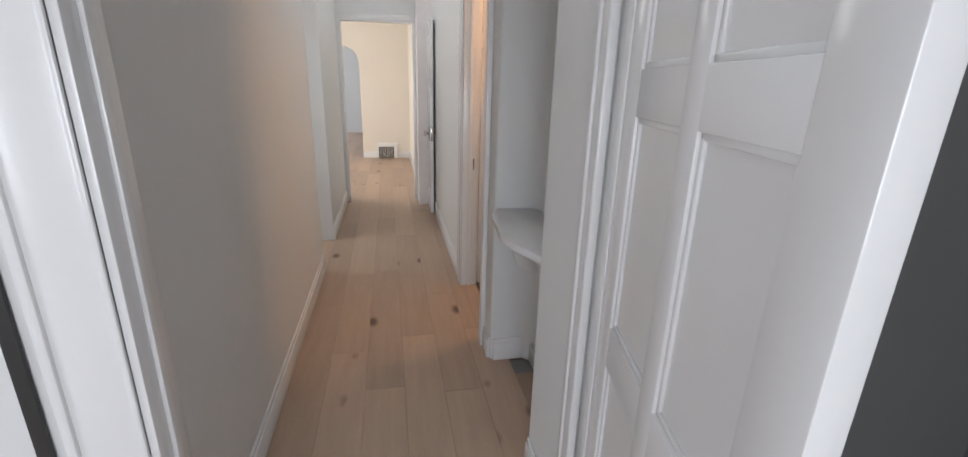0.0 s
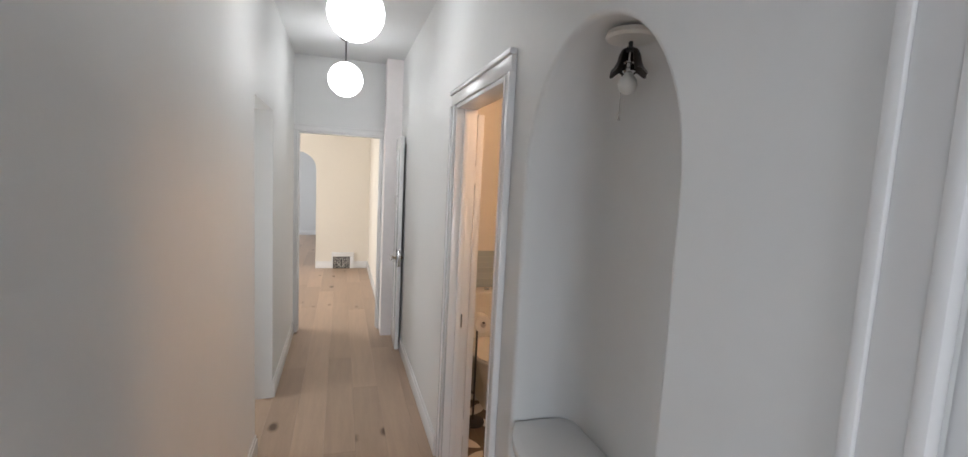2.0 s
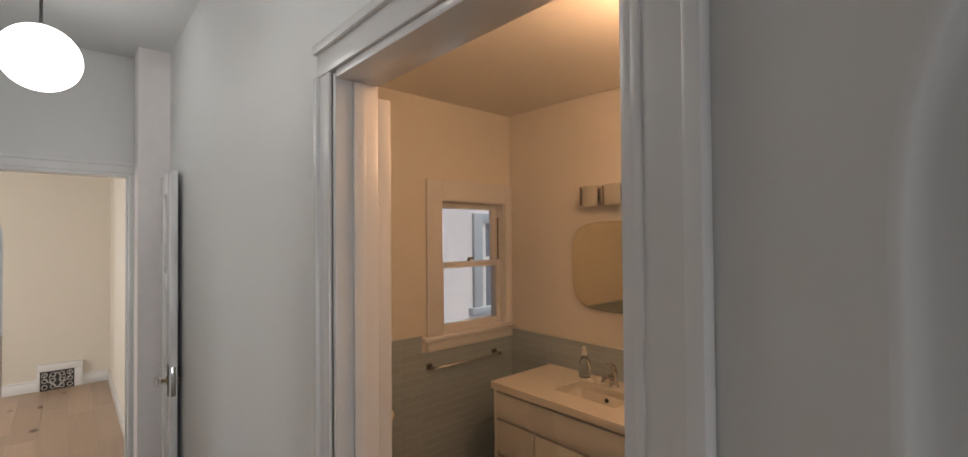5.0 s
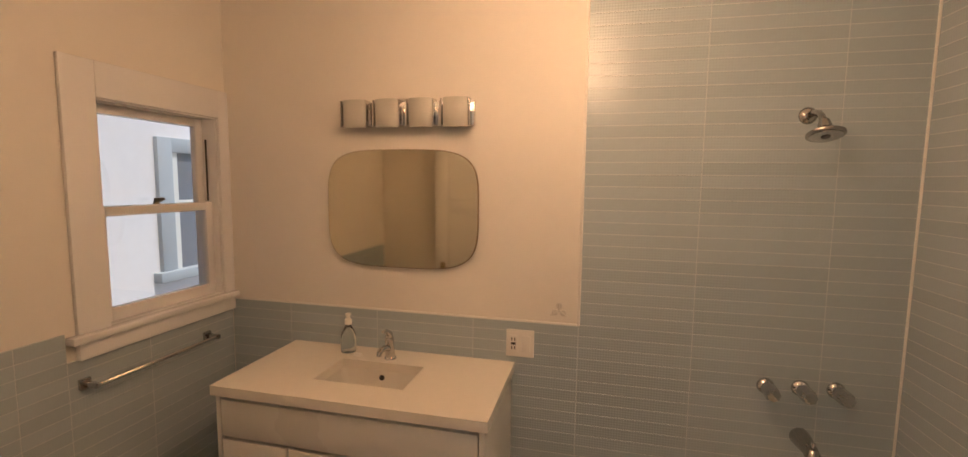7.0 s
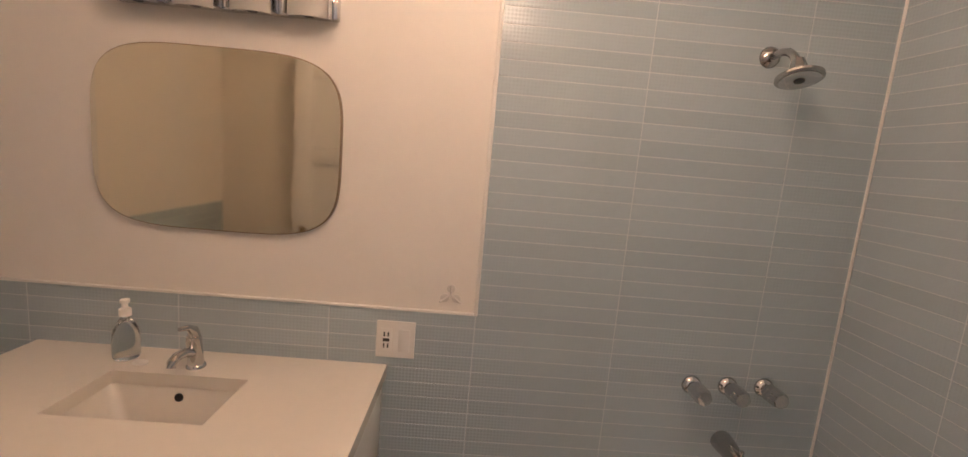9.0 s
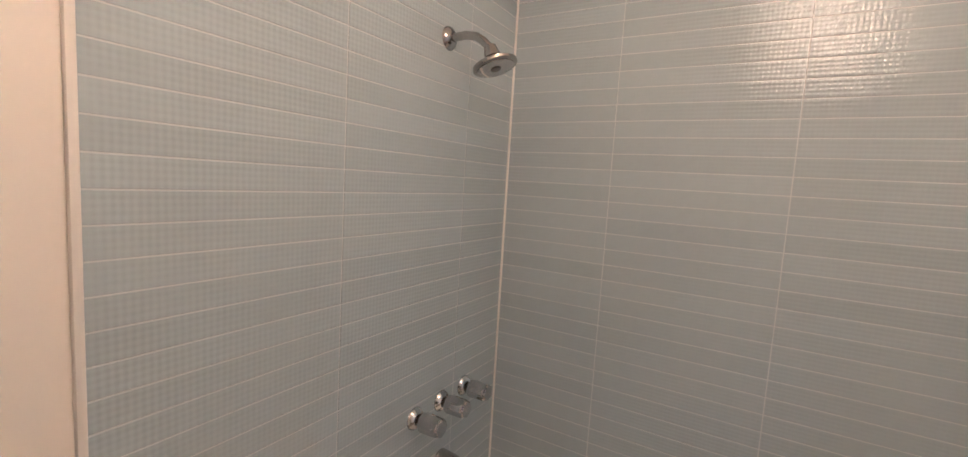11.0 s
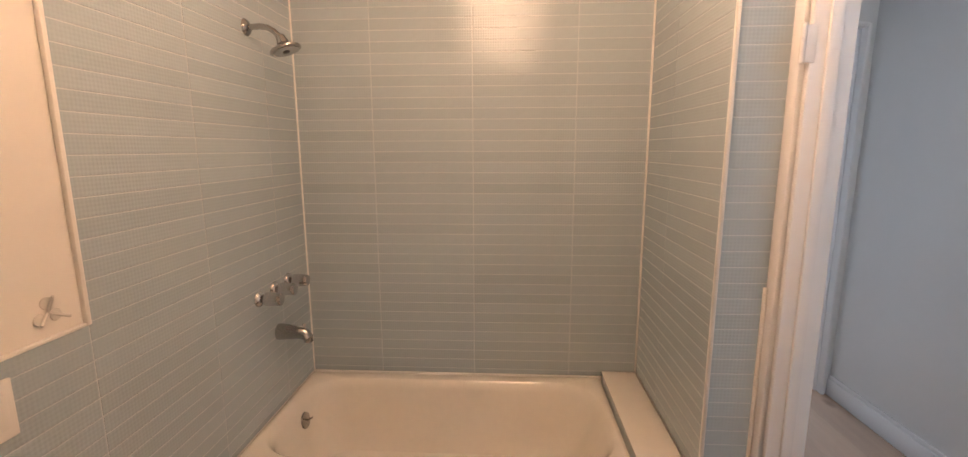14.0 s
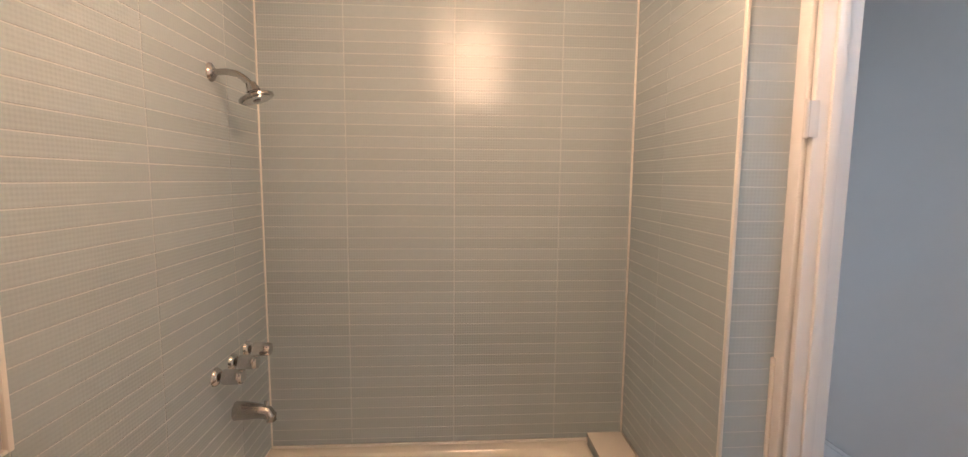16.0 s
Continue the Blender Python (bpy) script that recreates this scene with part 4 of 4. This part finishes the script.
# towel bar under the window
tb = thing("towel_bar", "chrome towel bar with square end posts", "towel bar")
for x in (1.765, 2.285):
    part("post", bx((x - 0.019, NW - 0.02, 0.895), (x + 0.019, NW - 0.008, 0.933), 0.003), NICKEL, tb)
    part("arm", bx((x - 0.009, NW - 0.078, 0.905), (x + 0.009, NW - 0.02, 0.923), 0.002), NICKEL, tb)
part("bar", tube([(1.76, NW - 0.068, 0.914), (2.0, NW - 0.068, 0.914), (2.29, NW - 0.068, 0.914)], 0.008, 14), CHROME, tb)

# sash window
wi = thing("window_bath", "white painted wooden double-hung sash window", "window", kind="structure")
part("casing", bx((1.755, NW - 0.018, 1.075), (WX0 + 0.004, NW - 0.001, 2.02), 0.003), GLOSS, wi)
part("casing", bx((WX1 - 0.004, NW - 0.018, 1.075), (VX - 0.001, NW - 0.001, 2.02), 0.003), GLOSS, wi)
part("casing_head", bx((WX0 + 0.004, NW - 0.018, WZ1 - 0.004), (WX1 - 0.004, NW - 0.001, 2.02), 0.003), GLOSS, wi)
part("window_sill", bx((1.72, NW - 0.045, 1.06), (VX - 0.001, NW - 0.0005, 1.087), 0.005), GLOSS, wi)
part("sill_apron", bx((1.752, NW - 0.024, 0.998), (VX - 0.001, NW - 0.001, 1.06), 0.003), GLOSS, wi)
part("jamb_lining", boxes(((WX0, NW, WZ0), (WX0 + 0.01, NW + 0.13, WZ1)), ((WX1 - 0.01, NW, WZ0), (WX1, NW + 0.13, WZ1)), ((WX0 + 0.01, NW, WZ1 - 0.01), (WX1 - 0.01, NW + 0.13, WZ1)), ((WX0 + 0.01, NW, WZ0 - 0.02), (WX1 - 0.01, NW + 0.15, WZ0 + 0.006))), GLOSS, wi)
for nm, y, z0, z1 in (("lower_sash", NW + 0.03, WZ0 + 0.004, 1.515), ("upper_sash", NW + 0.07, 1.475, WZ1 - 0.01)):
    f, a, b = 0.036, WX0 + 0.011, WX1 - 0.011
    lo = 0.05 if nm == "lower_sash" else 0.036
    s = part(nm, boxes(((a, y, z0), (a + f, y + 0.033, z1)), ((b - f, y, z0), (b, y + 0.033, z1)), ((a + f, y, z0), (b - f, y + 0.033, z0 + lo)), ((a + f, y, z1 - 0.036), (b - f, y + 0.033, z1)), bevel=0.002), GLOSS, wi)
    g = part("pane", bx((a + f - 0.003, y + 0.014, z0 + lo - 0.003), (b - f + 0.003, y + 0.018, z1 - 0.033)), PANE, s)
    g.visible_shadow = False
part("sash_lock", tube([(2.125, NW + 0.045, 1.516), (2.125, NW + 0.045, 1.53), (2.16, NW + 0.045, 1.536)], [0.014, 0.012, 0.006], 10), BRASS, wi)
part("sash_cord", tube([(WX1 - 0.014, NW + 0.05, 1.52), (WX1 - 0.014, NW + 0.05, 1.80)], 0.004, 8), BLACK, wi)

# toilet and roll stand
to = thing("toilet", "off-white two-button toilet with closed lid", "toilet", at=pose(1.225, 4.53, 0))
part("tank", loft([(rr(0, -0.10, 0.165, 0.085, 0.04), 0.36), (rr(0, -0.10, 0.18, 0.092, 0.04), 0.5), (rr(0, -0.10, 0.188, 0.095, 0.04), 0.765)], True), PORCELAIN, to)
part("tank_lid", loft([(rr(0, -0.10, 0.195, 0.10, 0.045), 0.766), (rr(0, -0.10, 0.197, 0.102, 0.045), 0.785), (rr(0, -0.10, 0.19, 0.095, 0.045), 0.80), (rr(0, -0.10, 0.17, 0.08, 0.045), 0.803)], True), PORCELAIN, to)
part("flush_button", lathe([(0, 0.81), (0.02, 0.81), (0.023, 0.803), (0, 0.803)], 20, Matrix.Translation((0, -0.10, 0))), CHROME, to)
part("bowl", loft([(rr(0, -0.33, 0.11, 0.25, 0.10), 0.0), (rr(0, -0.33, 0.11, 0.25, 0.10), 0.08), (rr(0, -0.36, 0.13, 0.27, 0.12), 0.2), (rr(0, -0.40, 0.17, 0.28, 0.165), 0.33), (rr(0, -0.42, 0.185, 0.285, 0.18), 0.39)], True), PORCELAIN, to)
part("seat", loft([(rr(0, -0.42, 0.187, 0.287, 0.182), 0.391), (rr(0, -0.42, 0.19, 0.29, 0.185), 0.405), (rr(0, -0.42, 0.185, 0.285, 0.18), 0.412)], True), PLASTIC, to)
part("lid", loft([(rr(0, -0.42, 0.187, 0.287, 0.182), 0.4135), (rr(0, -0.42, 0.19, 0.29, 0.185), 0.424), (rr(0, -0.42, 0.17, 0.27, 0.165), 0.436)], True), PLASTIC, to)
st = thing("toilet_roll_stand", "black stand holding a white toilet roll", "toilet roll holder", at=pose(0.985, 3.86, 0))
part("base", lathe([(0, 0), (0.08, 0), (0.08, 0.012), (0.01, 0.018), (0, 0.018)], 24), BLACK, st)
part("pole", tube([(0, 0, 0.01), (0, 0, 0.5), (0, 0, 0.745), (0, -0.03, 0.757), (0, -0.14, 0.757)], 0.007, 10), BLACK, st)
ro = thing("toilet_roll", "white toilet paper roll on stand", "toilet roll", lathe([(0.02, -0.05), (0.055, -0.05), (0.057, -0.046), (0.057, 0.046), (0.055, 0.05), (0.02, 0.05), (0.02, -0.05)], 28), PAPER, at=Matrix.Translation((0.985, 3.775, 0.744)) @ Euler((radians(90), 0, 0)).to_matrix().to_4x4())

# ceiling globe
bg = thing("bath_ceiling_globe", "lit warm white globe ceiling lamp", "ceiling lamp", at=pose(1.57, 2.93, BC))
part("fitter", lathe([(0, -0.001), (0.07, -0.001), (0.072, -0.02), (0.05, -0.045), (0.05, -0.095), (0, -0.095)], 28), NICKEL, bg)
part("globe", lathe([(0.045, -0.092)] + [(0.152 * math.sin(math.pi * k / 20), -0.235 + 0.152 * math.cos(math.pi * k / 20)) for k in range(2, 20)] + [(0, -0.387)], 36), BATHGLOBE, bg, "glowing warm glass globe")

# outside the bathroom window
nh = thing("neighbour_house", "white stucco house wall with pale blue window frames", "house")
part("wall", boxes(((0.5, 5.75, -0.1), (9, 5.95, 4.2))), STUCCO, nh)
part("roof", boxes(((0.3, 5.62, 4.2), (9.2, 8, 4.35))), CONCRETE, nh)
for x0, x1, z0, z1 in ((3.13, 3.95, 0.98, 1.90), (1.85, 2.70, 0.5, 2.6)):
    w = part("window", boxes(((x0, 5.715, z0), (x0 + 0.11, 5.75, z1)), ((x1 - 0.11, 5.715, z0), (x1, 5.75, z1)), ((x0 + 0.11, 5.715, z1 - 0.1), (x1 - 0.11, 5.75, z1)), bevel=0.003), BLUE, nh, "pale blue painted window frame")
    part("sill", bx((x0 - 0.05, 5.68, z0 - 0.07), (x1 + 0.05, 5.75, z0), 0.004), BLUE, w)
    part("sash", boxes(((x0 + 0.11, 5.73, z0), (x0 + 0.16, 5.75, z1 - 0.1)), ((x1 - 0.16, 5.73, z0), (x1 - 0.11, 5.75, z1 - 0.1)), ((x0 + 0.16, 5.73, (z0 + z1) / 2 - 0.03), (x1 - 0.16, 5.75, (z0 + z1) / 2 + 0.03))), PLASTIC, w)
    part("pane", bx((x0 + 0.11, 5.742, z0), (x1 - 0.11, 5.748, z1 - 0.1)), DARKGLASS, w)


# ---- pieces of floors and walls ----
CACHE = {}


def piece_mesh(name, size, chamfer, material):
    """A slab centred on x and z whose face at y = -size[1] is eased."""
    key = (name, *[round(s, 4) for s in size])
    if key not in CACHE:
        w, t, h = size
        c = chamfer
        v = [(-w / 2, 0, -h / 2), (w / 2, 0, -h / 2), (w / 2, 0, h / 2), (-w / 2, 0, h / 2)]
        v += [(x, -t + c, z) for x, _, z in v[:4]]
        v += [(x - math.copysign(c, x), -t, z - math.copysign(c, z)) for x, _, z in v[:4]]
        f = [(0, 3, 2, 1), (8, 9, 10, 11)]
        for k in range(4):
            j = (k + 1) % 4
            f += [(k, j, 4 + j, 4 + k), (4 + k, 4 + j, 8 + j, 8 + k)]
        me = bpy.data.meshes.new(name)
        me.from_pydata(v, [], f)
        me.materials.append(material)
        me.update()
        CACHE[key] = me
    return CACHE[key]


def lay(name, me, parent, m):
    ob = bpy.data.objects.new(name, me)
    scene.collection.objects.link(ob)
    ob.parent = parent
    ob.matrix_basis = m
    return ob


PITCH, PHASE = 0.0465, 0.028


def tile_field(name, label, origin, turn, joints, z0, z1):
    """Grout bed and long tiles on a wall. Joints run along the wall from origin; turn: degrees, so that the face looks to the pose's -y."""
    m = pose(*origin, 0, 0, turn)
    bed = thing(name, label, "wall tiles", bx((joints[0], -0.0075, z0), (joints[-1], 0, z1)), GROUT, at=m, kind="structure")
    edges = [z0] + [PHASE + k * PITCH for k in range(-1, 60) if z0 + 0.012 < PHASE + k * PITCH < z1 - 0.012] + [z1]
    for a, b in zip(joints, joints[1:]):
        for lo, hi in zip(edges, edges[1:]):
            me = piece_mesh("tile", (b - a - 0.0022, 0.0082, hi - lo - 0.0022), 0.0008, TILE)
            tilt = random.uniform(-0.12, 0.12)
            lay("tile", me, bed, pose((a + b) / 2, 0, (lo + hi) / 2, tilt, 0, random.uniform(-0.05, 0.05)))
    return bed


# faces: vanity wall looks to -x (turn -90: along -y), tub wall looks to +y (turn 180: along -x), alcove wall to +x (turn 90: along +y)
tile_field("wall_tiles_shower_end", "grey-green glazed tiles in long courses", (VX, 2.905, 0), -90, [0, 0.428], 0.0, BC)
tile_field("wall_tiles_shower_end_over_tub", "grey-green glazed tiles in long courses", (VX, 2.905, 0), -90, [0.428, 0.865, 2.905 - TB], 0.376, BC)
tile_field("wall_tiles_vanity", "grey-green glazed tile wainscot behind vanity", (VX, NW, 0), -90, [0.008, 0.33, 0.77, 1.215, 1.655], 0.0, 1.045)
tile_field("wall_tiles_tub_back", "grey-green glazed tiles in long courses", (VX - 0.009, TB - 0.012, 0), 180, [0, 0.34, 0.783, 1.229, VX - 0.009 - AX], 0.376, BC)
tile_field("wall_tiles_alcove", "grey-green glazed tiles in long courses", (AX - 0.012, TB - 0.003, 0), 90, [0, 0.29, RY - TB - 0.002], 0.402, BC)
tile_field("wall_tiles_return", "grey-green glazed tiles on narrow wall", (AX - 0.004, RY - 0.012, 0), 180, [0, AX - 0.004 - BX - 0.024], 0.0, BC)
tile_field("wall_tiles_window", "grey-green glazed tile wainscot under window", (BX + 0.013, NW, 0), 0, [0.962, 1.26, VX - BX - 0.022], 0.0, 1.0)
tile_field("wall_tiles_toilet", "grey-green glazed tile wainscot behind toilet", (BX + 0.013, NW, 0), 0, [0, 0.38, 0.82, 0.962], 0.0, 1.10)
structure("trim_tile_edge", boxes(((VX - 0.013, 2.9, 1.045), (VX - 0.0005, 2.912, BC)), bevel=0.003), PLASTIC, "white tile edge strip", "trim")
structure("trim_tile_top", boxes(((VX - 0.013, 2.912, 1.0455), (VX - 0.0005, NW - 0.001, 1.0525)), bevel=0.002), PLASTIC, "white tile top strip", "trim")
structure("trim_alcove_corner", boxes(((AX - 0.008, RY - 0.008, 0.402), (AX + 0.004, RY + 0.004, BC)), bevel=0.003), PLASTIC, "white tile corner strip", "trim")
structure("trim_return_edge", boxes(((BX + 0.0245, RY - 0.008, 0), (BX + 0.034, RY + 0.006, 1.04)), bevel=0.003), PLASTIC, "white tile edge strip beside door trim", "trim")
structure("trim_tub_corner_west", boxes(((AX - 0.004, TB - 0.004, 0.402), (AX + 0.004, TB + 0.004, BC)), bevel=0.002), PLASTIC, "white caulked corner", "trim")
structure("trim_tub_corner_east", boxes(((VX - 0.013, TB - 0.004, 0.376), (VX - 0.004, TB + 0.004, BC)), bevel=0.002), PLASTIC, "white caulked corner", "trim")

# oak planks along the hall
wood = tagged(new("floor_planks"), "pale knotty oak plank floor", "floor", "", "structure")
PW = 0.19
for c in range(-8, 7):
    x = HL + 0.10 + c * PW
    y, end = (-1.6 - random.uniform(0, 1.4), 13.9) if c < 6 else (0.7, 1.9)
    while y < end:
        ln = random.choice((1.1, 1.5, 1.9, 2.2))
        lay("plank", piece_mesh("plank", (PW - 0.0008, 0.016, ln - 0.0008), 0.0006, OAK), wood, Matrix.Translation((x, y + ln / 2, -0.016)) @ Matrix(((1, 0, 0, 0), (0, 0, 1, 0), (0, -1, 0, 0), (0, 0, 0, 1))))
        y += ln
structure("threshold", boxes(((HR + 0.0, DN + 0.013, -0.016), (BX + 0.01, DF - 0.013, 0.006)), bevel=0.002), OAK, "oak threshold at bathroom door", "threshold")

# petal tiles on the bathroom floor
pf = tagged(new("floor_tiles_bath"), "brown and white petal pattern cement tile floor", "floor", "", "structure")
for i in range(9):
    for j in range(12):
        x, y = BX + 0.125 + i * 0.2, 2.24 + j * 0.2
        if x + 0.1 < VX + 0.12 and y > 2.3:
            lay("tile", piece_mesh("floor_tile", (0.1985, 0.014, 0.1985), 0.0008, PETAL), pf, Matrix.Translation((x, y, -0.014)) @ Euler((0, 0, radians(90 * ((i + j) % 2)))).to_matrix().to_4x4() @ Matrix(((1, 0, 0, 0), (0, 0, 1, 0), (0, -1, 0, 0), (0, 0, 0, 1))))
